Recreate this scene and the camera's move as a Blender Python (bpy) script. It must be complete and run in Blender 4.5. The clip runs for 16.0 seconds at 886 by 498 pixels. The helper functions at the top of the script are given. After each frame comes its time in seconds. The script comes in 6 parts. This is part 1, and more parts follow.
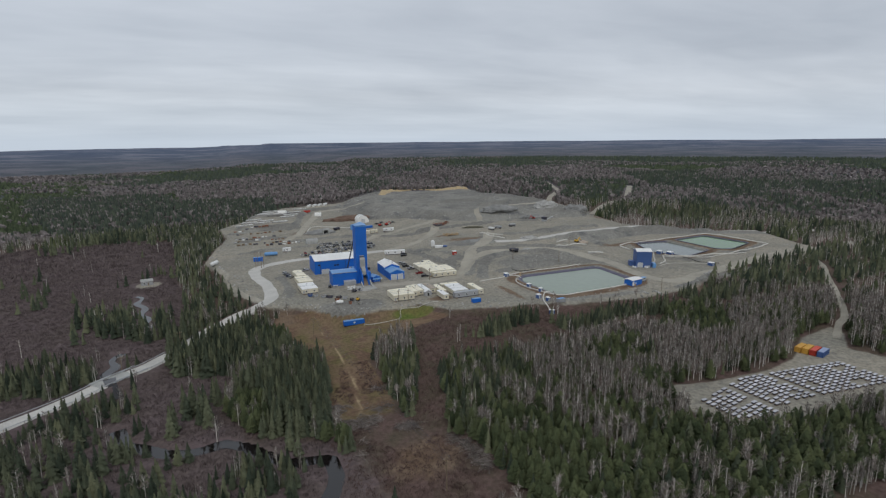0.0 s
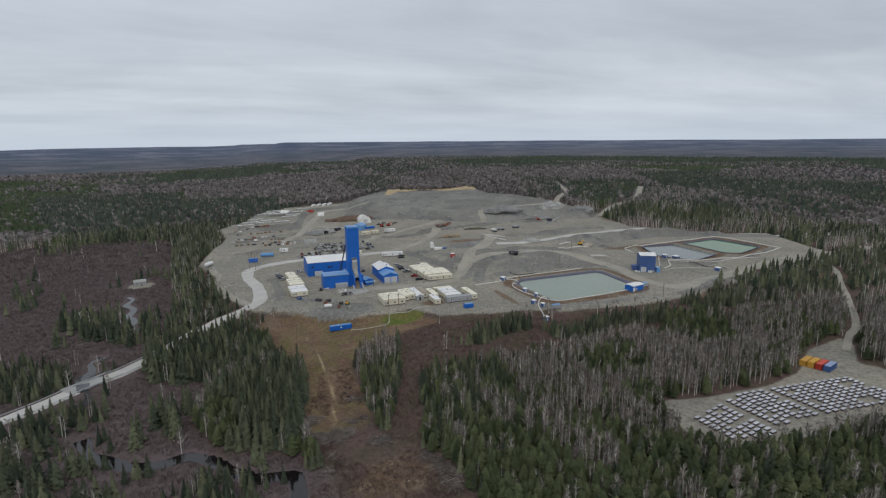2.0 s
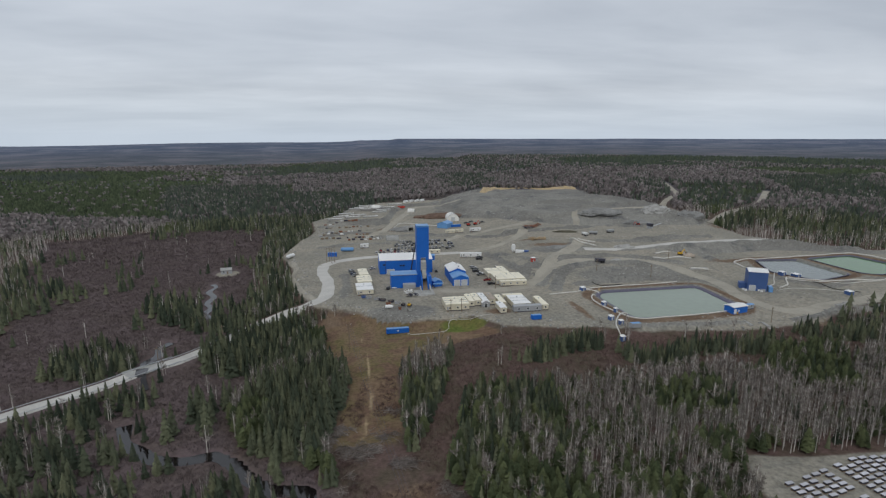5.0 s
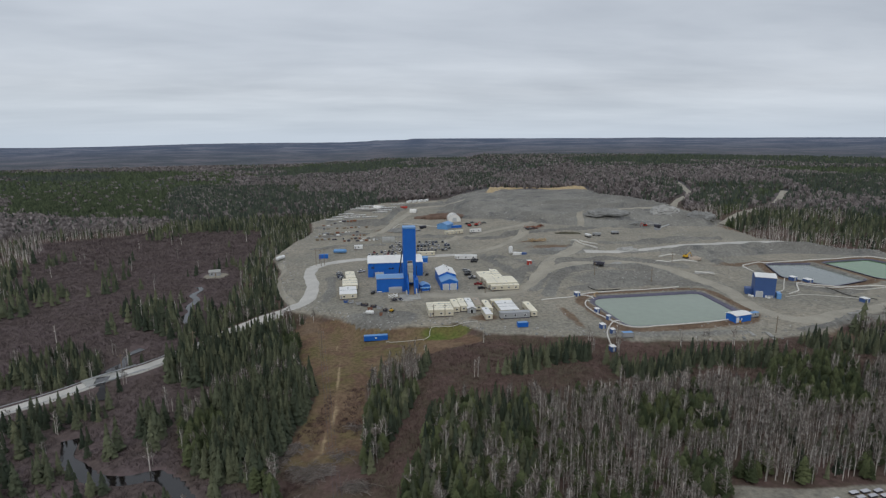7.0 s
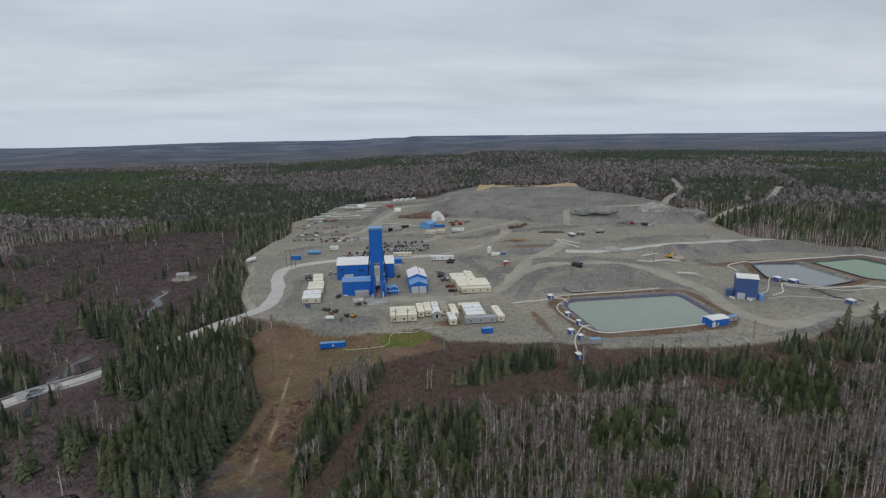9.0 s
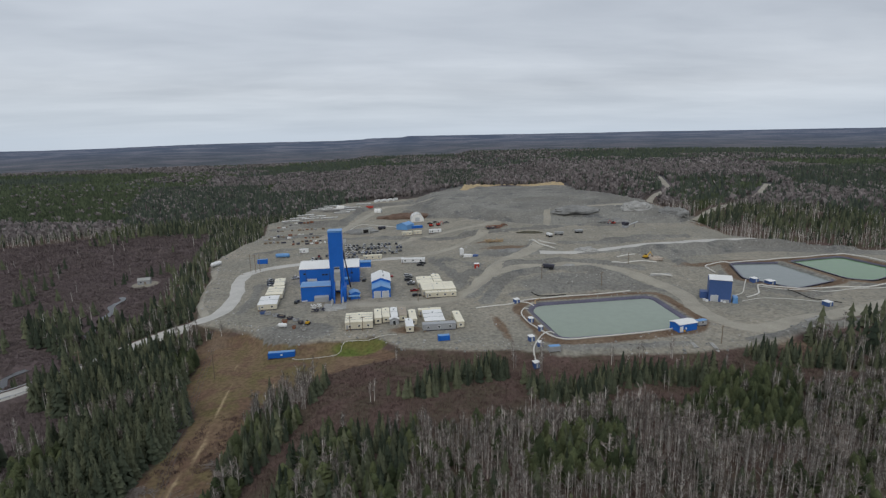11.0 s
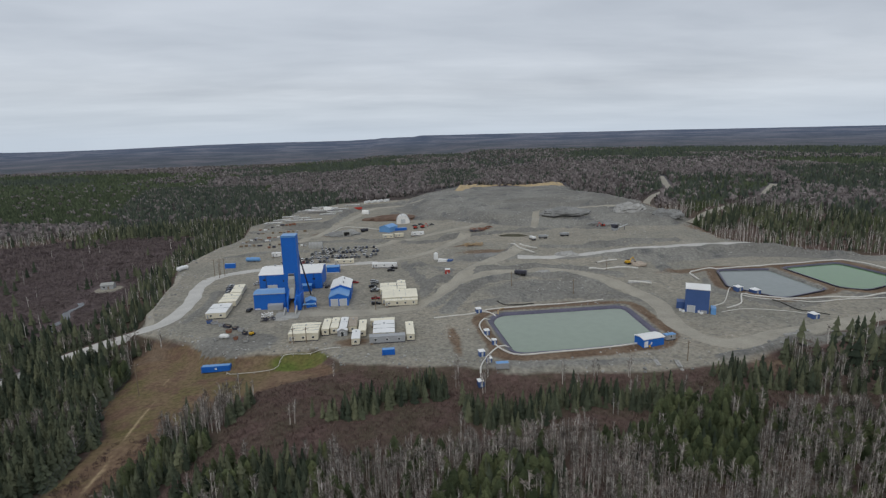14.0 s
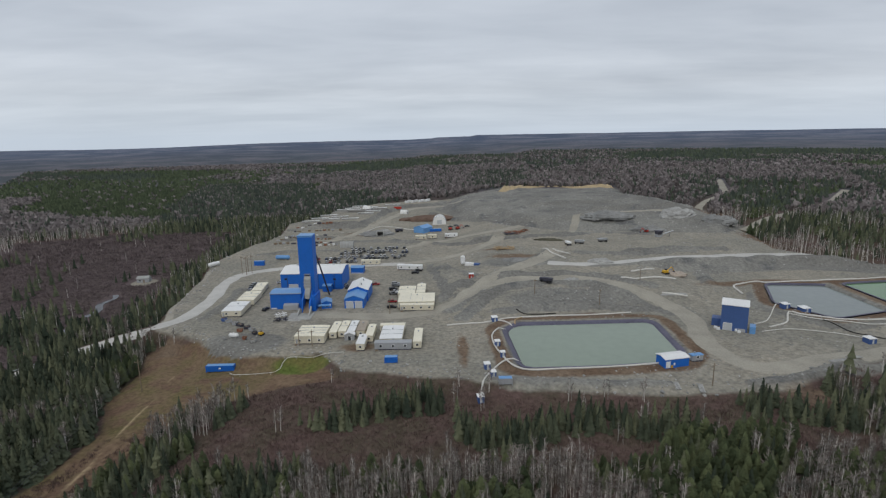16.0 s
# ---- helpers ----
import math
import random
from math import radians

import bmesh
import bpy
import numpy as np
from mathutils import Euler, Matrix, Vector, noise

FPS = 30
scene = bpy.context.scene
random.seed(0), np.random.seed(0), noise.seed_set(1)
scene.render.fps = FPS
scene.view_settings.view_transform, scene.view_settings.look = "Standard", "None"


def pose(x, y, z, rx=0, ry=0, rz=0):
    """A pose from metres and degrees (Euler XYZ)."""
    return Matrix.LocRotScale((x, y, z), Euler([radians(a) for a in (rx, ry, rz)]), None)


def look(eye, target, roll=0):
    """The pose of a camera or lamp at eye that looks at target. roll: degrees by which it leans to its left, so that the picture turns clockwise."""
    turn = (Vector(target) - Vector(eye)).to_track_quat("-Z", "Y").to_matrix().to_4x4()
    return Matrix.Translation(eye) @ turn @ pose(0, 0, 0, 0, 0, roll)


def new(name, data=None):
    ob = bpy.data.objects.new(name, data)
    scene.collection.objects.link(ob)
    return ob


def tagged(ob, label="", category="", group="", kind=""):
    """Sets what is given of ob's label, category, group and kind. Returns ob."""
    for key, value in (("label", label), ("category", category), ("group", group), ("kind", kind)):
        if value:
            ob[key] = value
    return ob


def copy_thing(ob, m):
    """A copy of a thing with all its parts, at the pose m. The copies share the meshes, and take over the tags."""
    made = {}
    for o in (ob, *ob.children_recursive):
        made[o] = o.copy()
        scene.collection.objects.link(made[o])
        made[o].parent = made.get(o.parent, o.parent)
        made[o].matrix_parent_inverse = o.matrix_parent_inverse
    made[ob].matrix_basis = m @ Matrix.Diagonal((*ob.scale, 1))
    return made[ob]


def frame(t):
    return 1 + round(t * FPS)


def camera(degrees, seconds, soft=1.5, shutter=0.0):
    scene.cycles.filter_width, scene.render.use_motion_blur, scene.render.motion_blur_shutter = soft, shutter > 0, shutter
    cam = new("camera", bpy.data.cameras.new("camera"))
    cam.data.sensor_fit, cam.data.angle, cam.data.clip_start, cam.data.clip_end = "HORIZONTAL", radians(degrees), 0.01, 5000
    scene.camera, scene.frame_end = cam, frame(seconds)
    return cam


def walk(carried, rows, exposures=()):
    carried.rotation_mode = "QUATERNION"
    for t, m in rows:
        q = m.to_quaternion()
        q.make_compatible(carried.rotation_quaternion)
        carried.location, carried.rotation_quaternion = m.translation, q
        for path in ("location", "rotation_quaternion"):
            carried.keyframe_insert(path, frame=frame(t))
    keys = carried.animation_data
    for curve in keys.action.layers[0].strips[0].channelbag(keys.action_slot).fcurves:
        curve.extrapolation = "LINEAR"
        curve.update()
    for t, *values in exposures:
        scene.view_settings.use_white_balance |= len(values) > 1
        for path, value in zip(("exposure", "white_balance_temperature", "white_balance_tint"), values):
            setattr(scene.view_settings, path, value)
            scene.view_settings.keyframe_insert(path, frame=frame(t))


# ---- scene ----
cam = camera(78.1, 16.0, 1.3)
PATH = [
    (0, (-0.316, -1.342, 98.58), (0.435, 0.469, 98.186), -0.5),
    (0.5, (3.889, -0.113, 98.634), (4.65, 1.694, 98.24), -0.6),
    (1, (8.096, 1.106, 98.667), (8.872, 2.907, 98.273), -0.7),
    (1.5, (12.366, 2.3, 98.678), (13.152, 4.096, 98.283), -0.7),
    (2, (16.764, 3.543, 98.657), (17.464, 5.374, 98.261), -0.4),
    (2.5, (21.305, 5.039, 98.606), (21.915, 6.902, 98.209), -0.1),
    (3, (25.888, 6.961, 98.541), (26.398, 8.853, 98.141), 0.1),
    (3.5, (30.528, 9.263, 98.457), (30.959, 11.175, 98.055), 0.2),
    (4, (35.269, 11.803, 98.355), (35.656, 13.723, 97.951), 0.2),
    (6.5, (60.843, 26.849, 96.509), (61.106, 28.79, 96.106), -0.2),
    (7, (66.315, 29.796, 96.311), (66.572, 31.737, 95.906), -0.2),
    (7.5, (72.025, 32.713, 96.141), (72.277, 34.655, 95.732), -0.3),
    (8, (77.79, 35.568, 95.986), (78.038, 37.51, 95.575), -0.4),
    (8.5, (83.461, 38.278, 95.849), (83.708, 40.219, 95.436), -0.5),
    (9, (89.016, 40.799, 95.719), (89.261, 42.74, 95.305), -0.6),
    (11.5, (116.782, 52.89, 94.343), (117.033, 54.83, 93.928), -1.1),
    (12, (122.277, 55.224, 94.244), (122.527, 57.164, 93.829), -1.1),
    (12.5, (127.749, 57.537, 94.171), (127.999, 59.478, 93.756), -1.2),
    (13, (133.199, 59.802, 94.091), (133.443, 61.743, 93.674), -1.3),
    (13.5, (138.632, 62.049, 93.998), (138.862, 63.992, 93.581), -1.3),
    (14, (144.057, 64.393, 93.898), (144.25, 66.339, 93.482), -1.3),
    (14.5, (149.423, 66.848, 93.791), (149.563, 68.799, 93.376), -1.2),
    (15, (154.709, 69.313, 93.699), (154.788, 71.268, 93.284), -1.1),
    (15.5, (159.908, 71.882, 93.642), (159.934, 73.838, 93.228), -1.1),
    (16, (165.072, 74.55, 93.604), (165.062, 76.506, 93.19), -1.0),
]
walk(cam, [(t, look(eye, target, roll)) for t, eye, target, roll in PATH])

# ---- sky and light ----
world = bpy.data.worlds.new("overcast_sky")
scene.world = world
world.use_nodes = True
wn, wl = world.node_tree.nodes, world.node_tree.links
wn.clear()


def wnode(kind, **values):
    n = wn.new(kind)
    for k, v in values.items():
        n.inputs[k].default_value = v
    return n


def wmath(op, a, b=None):
    n = wn.new("ShaderNodeMath")
    n.operation = op
    for i, v in enumerate((a, b)):
        if v is None:
            continue
        if isinstance(v, (int, float)):
            n.inputs[i].default_value = v
        else:
            wl.new(v, n.inputs[i])
    return n.outputs[0]


sky = wn.new("ShaderNodeTexSky")
sky.sky_type, sky.sun_disc = "NISHITA", False
sky.sun_elevation, sky.sun_rotation = radians(38), radians(160)
coords = wn.new("ShaderNodeTexCoord")
axes = wn.new("ShaderNodeSeparateXYZ")
wl.new(coords.outputs["Generated"], axes.inputs[0])
lift = wmath("ADD", wmath("MAXIMUM", axes.outputs[2], 0.0), 0.10)
flat = wn.new("ShaderNodeCombineXYZ")
wl.new(wmath("MULTIPLY", wmath("DIVIDE", axes.outputs[0], lift), 0.55), flat.inputs[0])
wl.new(wmath("DIVIDE", axes.outputs[1], lift), flat.inputs[1])
big_cloud = wnode("ShaderNodeTexNoise", Scale=0.62, Detail=5.0, Roughness=0.48, Distortion=0.25)
small_cloud = wnode("ShaderNodeTexNoise", Scale=2.6, Detail=5.0, Roughness=0.55, Distortion=0.4)
for n in (big_cloud, small_cloud):
    wl.new(flat.outputs[0], n.inputs["Vector"])
cloud = wmath("ADD", wmath("MULTIPLY", big_cloud.outputs["Fac"], 0.82), wmath("MULTIPLY", small_cloud.outputs["Fac"], 0.18))
cloud_ramp = wn.new("ShaderNodeValToRGB")
cr = cloud_ramp.color_ramp
cr.elements[0].position, cr.elements[0].color = 0.30, (0.425, 0.468, 0.535, 1)
cr.elements[1].position, cr.elements[1].color = 0.66, (0.65, 0.697, 0.765, 1)
wl.new(cloud, cloud_ramp.inputs[0])
# a paler, bluer strip of sky low over the horizon
low_ramp = wn.new("ShaderNodeValToRGB")
lr = low_ramp.color_ramp
lr.elements[0].position, lr.elements[0].color = 0.0, (1, 1, 1, 1)
lr.elements[1].position, lr.elements[1].color = 0.075, (0, 0, 0, 1)
wl.new(axes.outputs[2], low_ramp.inputs[0])
low_mix = wn.new("ShaderNodeMixRGB")
low_mix.inputs[2].default_value = (0.56, 0.645, 0.75, 1)
wl.new(wmath("MULTIPLY", low_ramp.outputs[0], 0.75), low_mix.inputs[0])
wl.new(cloud_ramp.outputs[0], low_mix.inputs[1])
veil = wn.new("ShaderNodeMixRGB")
veil.inputs[0].default_value = 0.94
sky_dim = wn.new("ShaderNodeMixRGB")
sky_dim.blend_type = "MULTIPLY"
sky_dim.inputs[0].default_value, sky_dim.inputs[2].default_value = 1.0, (0.1, 0.1, 0.1, 1)
wl.new(sky.outputs[0], sky_dim.inputs[1])
wl.new(sky_dim.outputs[0], veil.inputs[1])
wl.new(low_mix.outputs[0], veil.inputs[2])
background = wnode("ShaderNodeBackground", Strength=1.0)
wl.new(veil.outputs[0], background.inputs[0])
wl.new(background.outputs[0], wn.new("ShaderNodeOutputWorld").inputs[0])

sun = new("sun", bpy.data.lights.new("sun", "SUN"))
sun.data.energy, sun.data.angle, sun.data.color = 0.7, radians(25), (1.0, 0.95, 0.88)
sun.matrix_world = look((0, 0, 400), (120, 330, 0))
scene.view_settings.exposure = 0.0


# ---- materials ----
def material(name, colour, rough=0.85, metal=0.0, scale=1.0, vary=0.25, bump=0.0, tint=0.0, second=None, island=0.0, spec=0.3):
    """A surface with coarse and fine variation; tint: how far the 'tint' attribute varies it; second: a colour it is mottled with."""
    m = bpy.data.materials.new(name)
    m.use_nodes = True
    n, l = m.node_tree.nodes, m.node_tree.links
    b = n["Principled BSDF"]
    b.inputs["Roughness"].default_value, b.inputs["Metallic"].default_value = rough, metal
    b.inputs["Specular IOR Level"].default_value = spec
    pos = n.new("ShaderNodeTexCoord")
    if tint or island:
        pos = n.new("ShaderNodeNewGeometry").outputs["Position"]
    else:
        pos = pos.outputs["Object"]
    coarse, fine = n.new("ShaderNodeTexNoise"), n.new("ShaderNodeTexNoise")
    coarse.inputs["Scale"].default_value, coarse.inputs["Detail"].default_value = 0.12 * scale, 5
    fine.inputs["Scale"].default_value, fine.inputs["Detail"].default_value = 1.7 * scale, 4
    l.new(pos, coarse.inputs["Vector"])
    l.new(pos, fine.inputs["Vector"])
    add = n.new("ShaderNodeMath")
    add.operation = "ADD"
    l.new(coarse.outputs["Fac"], add.inputs[0])
    l.new(fine.outputs["Fac"], add.inputs[1])
    ramp = n.new("ShaderNodeMapRange")
    ramp.inputs["From Min"].default_value, ramp.inputs["From Max"].default_value = 0.7, 1.3
    ramp.inputs["To Min"].default_value, ramp.inputs["To Max"].default_value = 1 - vary, 1 + vary
    l.new(add.outputs[0], ramp.inputs["Value"])
    base = n.new("ShaderNodeMixRGB")
    base.inputs[1].default_value, base.inputs[2].default_value = (*colour, 1), (*(second or colour), 1)
    l.new(coarse.outputs["Fac"], base.inputs[0])
    if second:
        sharp = n.new("ShaderNodeMapRange")
        sharp.inputs["From Min"].default_value, sharp.inputs["From Max"].default_value = 0.42, 0.58
        l.new(coarse.outputs["Fac"], sharp.inputs["Value"])
        l.new(sharp.outputs[0], base.inputs[0])
    value = ramp.outputs[0]
    if tint:
        at = n.new("ShaderNodeAttribute")
        at.attribute_name = "tint"
        t = n.new("ShaderNodeMapRange")
        t.inputs["To Min"].default_value, t.inputs["To Max"].default_value = 1 - tint, 1 + tint
        l.new(at.outputs["Fac"], t.inputs["Value"])
        mul = n.new("ShaderNodeMath")
        mul.operation = "MULTIPLY"
        l.new(value, mul.inputs[0])
        l.new(t.outputs[0], mul.inputs[1])
        value = mul.outputs[0]
        if second:
            l.new(at.outputs["Fac"], base.inputs[0])
    if island:
        info = n.new("ShaderNodeObjectInfo")
        t = n.new("ShaderNodeMapRange")
        t.inputs["To Min"].default_value, t.inputs["To Max"].default_value = 1 - island, 1 + island
        l.new(info.outputs["Random"], t.inputs["Value"])
        mul = n.new("ShaderNodeMath")
        mul.operation = "MULTIPLY"
        l.new(value, mul.inputs[0])
        l.new(t.outputs[0], mul.inputs[1])
        value = mul.outputs[0]
    mix = n.new("ShaderNodeMixRGB")
    mix.blend_type, mix.inputs[0].default_value = "MULTIPLY", 1.0
    l.new(base.outputs[0], mix.inputs[1])
    l.new(value, mix.inputs[2])
    l.new(mix.outputs[0], b.inputs["Base Color"])
    if bump:
        bm_ = n.new("ShaderNodeBump")
        bm_.inputs["Strength"].default_value, bm_.inputs["Distance"].default_value = bump, 0.3
        l.new(fine.outputs["Fac"], bm_.inputs["Height"])
        l.new(bm_.outputs[0], b.inputs["Normal"])
    return m


def ribbed(name, colour, axis="X", pitch=0.9, rough=0.5, vary=0.08):
    """Profiled sheet metal: fine upright ribs and faint weather streaks."""
    m = material(name, colour, rough, 0.0, 0.8, vary, spec=0.4)
    n, l = m.node_tree.nodes, m.node_tree.links
    tc = n.new("ShaderNodeTexCoord")
    w = n.new("ShaderNodeTexWave")
    w.bands_direction = axis
    w.inputs["Scale"].default_value = 0.5 / pitch
    l.new(tc.outputs["Object"], w.inputs["Vector"])
    bp = n.new("ShaderNodeBump")
    bp.inputs["Strength"].default_value, bp.inputs["Distance"].default_value = 0.5, 0.06
    l.new(w.outputs["Fac"], bp.inputs["Height"])
    l.new(bp.outputs[0], n["Principled BSDF"].inputs["Normal"])
    return m


BLUE = ribbed("blue_steel_cladding", (0.010, 0.130, 0.52), pitch=0.6)
BLUE_ROOF = ribbed("blue_steel_roof", (0.14, 0.32, 0.60), pitch=0.6, rough=0.4)
SLATE_BLUE = ribbed("slate_blue_cladding", (0.055, 0.11, 0.28), pitch=0.6)
WHITE_ROOF = ribbed("white_steel_roof", (0.80, 0.80, 0.78), pitch=0.5, rough=0.45)
CREAM_ROOF = ribbed("cream_membrane_roof", (0.80, 0.75, 0.60), pitch=2.2, rough=0.7, vary=0.12)
CREAM = ribbed("cream_panel_wall", (0.64, 0.59, 0.46), pitch=1.2, rough=0.6)
GREY_PANEL = ribbed("grey_panel", (0.36, 0.37, 0.38), pitch=0.8)
CONCRETE = material("pale_concrete", (0.36, 0.36, 0.34), 0.9, scale=2, vary=0.2, bump=0.2)
STEEL = material("galvanised_steel", (0.42, 0.43, 0.44), 0.45, 0.6, 2, 0.15)
DARK_STEEL = material("dark_steel", (0.07, 0.07, 0.09), 0.6, 0.3, 2, 0.2)
WINDOW = material("dark_window_glass", (0.03, 0.035, 0.04), 0.15, 0.0, 1, 0.1, spec=0.6)
DOOR_GREY = material("pale_roller_door", (0.50, 0.52, 0.53), 0.6, 0, 3, 0.1)
WHITE = material("white_paint", (0.78, 0.78, 0.76), 0.5, 0, 2, 0.1)
CANVAS = material("white_canvas", (0.80, 0.79, 0.75), 0.7, 0, 1, 0.08)
RUBBER = material("black_rubber", (0.02, 0.02, 0.02), 0.8, 0, 4, 0.2)
RED = material("red_paint", (0.42, 0.045, 0.03), 0.5, 0, 2, 0.2)
YELLOW = material("yellow_paint", (0.62, 0.36, 0.03), 0.5, 0, 2, 0.2)
ORANGE = material("ochre_container_roof", (0.60, 0.33, 0.06), 0.6, 0, 1, 0.2)
WOOD = material("weathered_wood", (0.22, 0.17, 0.12), 0.9, 0, 2, 0.3, 0.2)
PALE_WOOD = material("pale_core_box_lid", (0.50, 0.50, 0.53), 0.7, 0, 2, 0.15, island=0.2)
PIPE = material("pale_pipe", (0.62, 0.60, 0.55), 0.6, 0, 1, 0.12)
ROCK = material("broken_grey_rock", (0.235, 0.235, 0.225), 0.95, 0, 1, 0.35, 0.5)
PALE_ROCK = material("pale_broken_rock", (0.36, 0.355, 0.335), 0.95, 0, 1, 0.3, 0.5)
ROAD = material("pale_gravel_road", (0.50, 0.485, 0.45), 0.95, 0, 0.8, 0.16, 0.15)
TRACK = material("dusty_track", (0.335, 0.312, 0.258), 0.95, 0, 0.8, 0.2, 0.15)
LINER = material("dark_pond_liner", (0.10, 0.095, 0.135), 0.55, 0, 0.8, 0.3, 0.1)
POND_WATER = material("grey_green_pond_water", (0.215, 0.265, 0.200), 0.22, 0, 0.15, 0.06, spec=0.5)
GREY_WATER = material("grey_settling_water", (0.155, 0.18, 0.165), 0.12, 0, 0.2, 0.08, spec=0.5)
GREEN_WATER = material("green_settling_water", (0.085, 0.19, 0.055), 0.10, 0, 0.2, 0.1, spec=0.5)
CREEK_WATER = material("black_bog_water", (0.012, 0.010, 0.010), 0.06, 0, 0.3, 0.1, spec=0.6)
SPRUCE = material("dark_spruce_needles", (0.060, 0.080, 0.056), 0.9, 0, 2.5, 0.35, tint=0.40, second=(0.112, 0.118, 0.070), spec=0.1)
PINE = material("yellow_green_pine_needles", (0.060, 0.079, 0.040), 0.9, 0, 2.5, 0.35, tint=0.35, second=(0.084, 0.096, 0.046), spec=0.1)
TWIGS = material("bare_grey_brown_twigs", (0.18, 0.158, 0.142), 0.95, 0, 2, 0.25, tint=0.3, second=(0.215, 0.185, 0.165), spec=0.1)
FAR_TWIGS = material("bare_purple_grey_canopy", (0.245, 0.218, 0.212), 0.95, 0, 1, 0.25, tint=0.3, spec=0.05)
# bluer and paler than near spruce: distance haze put into the needle colour
FAR_NEEDLES = material("haze_tinted_conifer_canopy", (0.070, 0.088, 0.074), 0.95, 0, 1, 0.3, tint=0.25, second=(0.078, 0.092, 0.066), spec=0.05)
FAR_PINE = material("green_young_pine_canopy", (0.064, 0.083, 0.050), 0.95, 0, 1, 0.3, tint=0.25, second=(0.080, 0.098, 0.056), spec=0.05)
BARK = material("pale_aspen_bark", (0.54, 0.51, 0.47), 0.9, 0, 3, 0.3, tint=0.35, spec=0.1)
TRUNK = material("dark_conifer_bark", (0.10, 0.075, 0.055), 0.95, 0, 3, 0.3, tint=0.2, spec=0.1)
BOG_SHRUB = material("mauve_grey_bog_shrub", (0.124, 0.098, 0.098), 0.95, 0, 2, 0.35, tint=0.4, second=(0.144, 0.118, 0.114), spec=0.1)
SHRUB = material("maroon_bog_shrub", (0.146, 0.098, 0.092), 0.95, 0, 2, 0.35, tint=0.4, second=(0.158, 0.116, 0.102), spec=0.1)


# ---- the lie of the land ----
def value_noise(x, y, size, seed=0):
    """Smooth noise from 0 to 1 with cells of that size, for arrays of places."""
    u, v = np.asarray(x, float) / size, np.asarray(y, float) / size
    i, j = np.floor(u), np.floor(v)
    f, g = u - i, v - j
    f, g = f * f * (3 - 2 * f), g * g * (3 - 2 * g)

    def cell(a, b):
        s = np.sin(a * 127.1 + b * 311.7 + seed * 74.7) * 43758.5453
        return s - np.floor(s)
    return (cell(i, j) * (1 - f) + cell(i + 1, j) * f) * (1 - g) + (cell(i, j + 1) * (1 - f) + cell(i + 1, j + 1) * f) * g


def fractal(x, y, size, seed=0, octaves=3):
    total, weight, norm = 0, 1.0, 0
    for k in range(octaves):
        total = total + weight * value_noise(x, y, size / 2 ** k, seed + k)
        norm += weight
        weight *= 0.5
    return total / norm


def step(a, b, v):
    t = np.clip((v - a) / (b - a), 0, 1)
    return t * t * (3 - 2 * t)


def line_gap(x, y, line, closed=False):
    """Distance from places to a polyline."""
    pts = list(line) + ([line[0]] if closed else [])
    best = np.full(np.shape(x), 1e9)
    for (ax, ay), (bx_, by_) in zip(pts, pts[1:]):
        dx, dy = bx_ - ax, by_ - ay
        t = np.clip(((x - ax) * dx + (y - ay) * dy) / (dx * dx + dy * dy + 1e-9), 0, 1)
        best = np.minimum(best, np.hypot(x - ax - t * dx, y - ay - t * dy))
    return best


def outside(x, y, poly):
    """Signed distance to a closed outline, negative inside."""
    inside = np.zeros(np.shape(x), bool)
    for (ax, ay), (bx_, by_) in zip(poly, poly[1:] + poly[:1]):
        if ay != by_:
            inside ^= ((ay > y) != (by_ > y)) & (x < (bx_ - ax) * (y - ay) / (by_ - ay) + ax)
    return line_gap(x, y, poly, True) * np.where(inside, -1, 1)


def smooth(line, gap=3.0):
    """A Catmull-Rom line through the points, about gap apart."""
    pts = [Vector(p) for p in line]
    pts = [pts[0] * 2 - pts[1]] + pts + [pts[-1] * 2 - pts[-2]]
    out = []
    for a, b, c, d in zip(pts, pts[1:], pts[2:], pts[3:]):
        n = max(1, int((c - b).length / gap))
        for k in range(n):
            t = k / n
            out.append(0.5 * (2 * b + (c - a) * t + (2 * a - 5 * b + 4 * c - d) * t * t + (3 * b - a - 3 * c + d) * t ** 3))
    return out + [pts[-2]]


SITE = [(20, 331), (46, 321), (64, 302), (92, 297), (109, 300), (122, 283), (173, 271), (187, 262), (245, 256), (290, 258), (322, 275),
        (395, 296), (490, 318), (520, 395), (470, 412), (424, 440), (408, 470), (422, 545), (432, 650), (400, 800), (412, 878), (254, 918),
        (176, 820), (78, 778), (37, 708), (0, 648), (6, 594), (-4, 542), (-14, 481), (0, 429), (8, 373)]
PILE = [(160, 725), (190, 650), (231, 598), (284, 568), (310, 566), (357, 552), (400, 540), (425, 560), (430, 650), (398, 790), (406, 870),
        (256, 910), (185, 815)]
MOUND = [(152, 458), (167, 456), (177, 413), (178, 384), (170, 374), (163, 391), (159, 418), (154, 440)]
TERRACE = [(16, 634), (28, 618), (55, 619), (74, 616), (88, 650), (98, 700), (116, 745), (160, 768), (170, 800), (78, 772), (40, 708)]
POND = [(197, 282), (228, 283), (258, 286), (263, 292), (265, 331), (234, 330), (200, 329), (195, 322)]
GREY_POND = [(340, 352), (354, 328), (387, 338), (388, 384), (356, 388)]
GREEN_POND = [(398, 338), (407, 332), (446, 346), (440, 389), (398, 384)]
YARD = [(160, 147), (168, 158), (183, 154), (217, 152), (240, 156), (268, 172), (300, 178), (296, 168), (276, 154), (285, 130), (250, 112), (168, 122), (158, 133)]
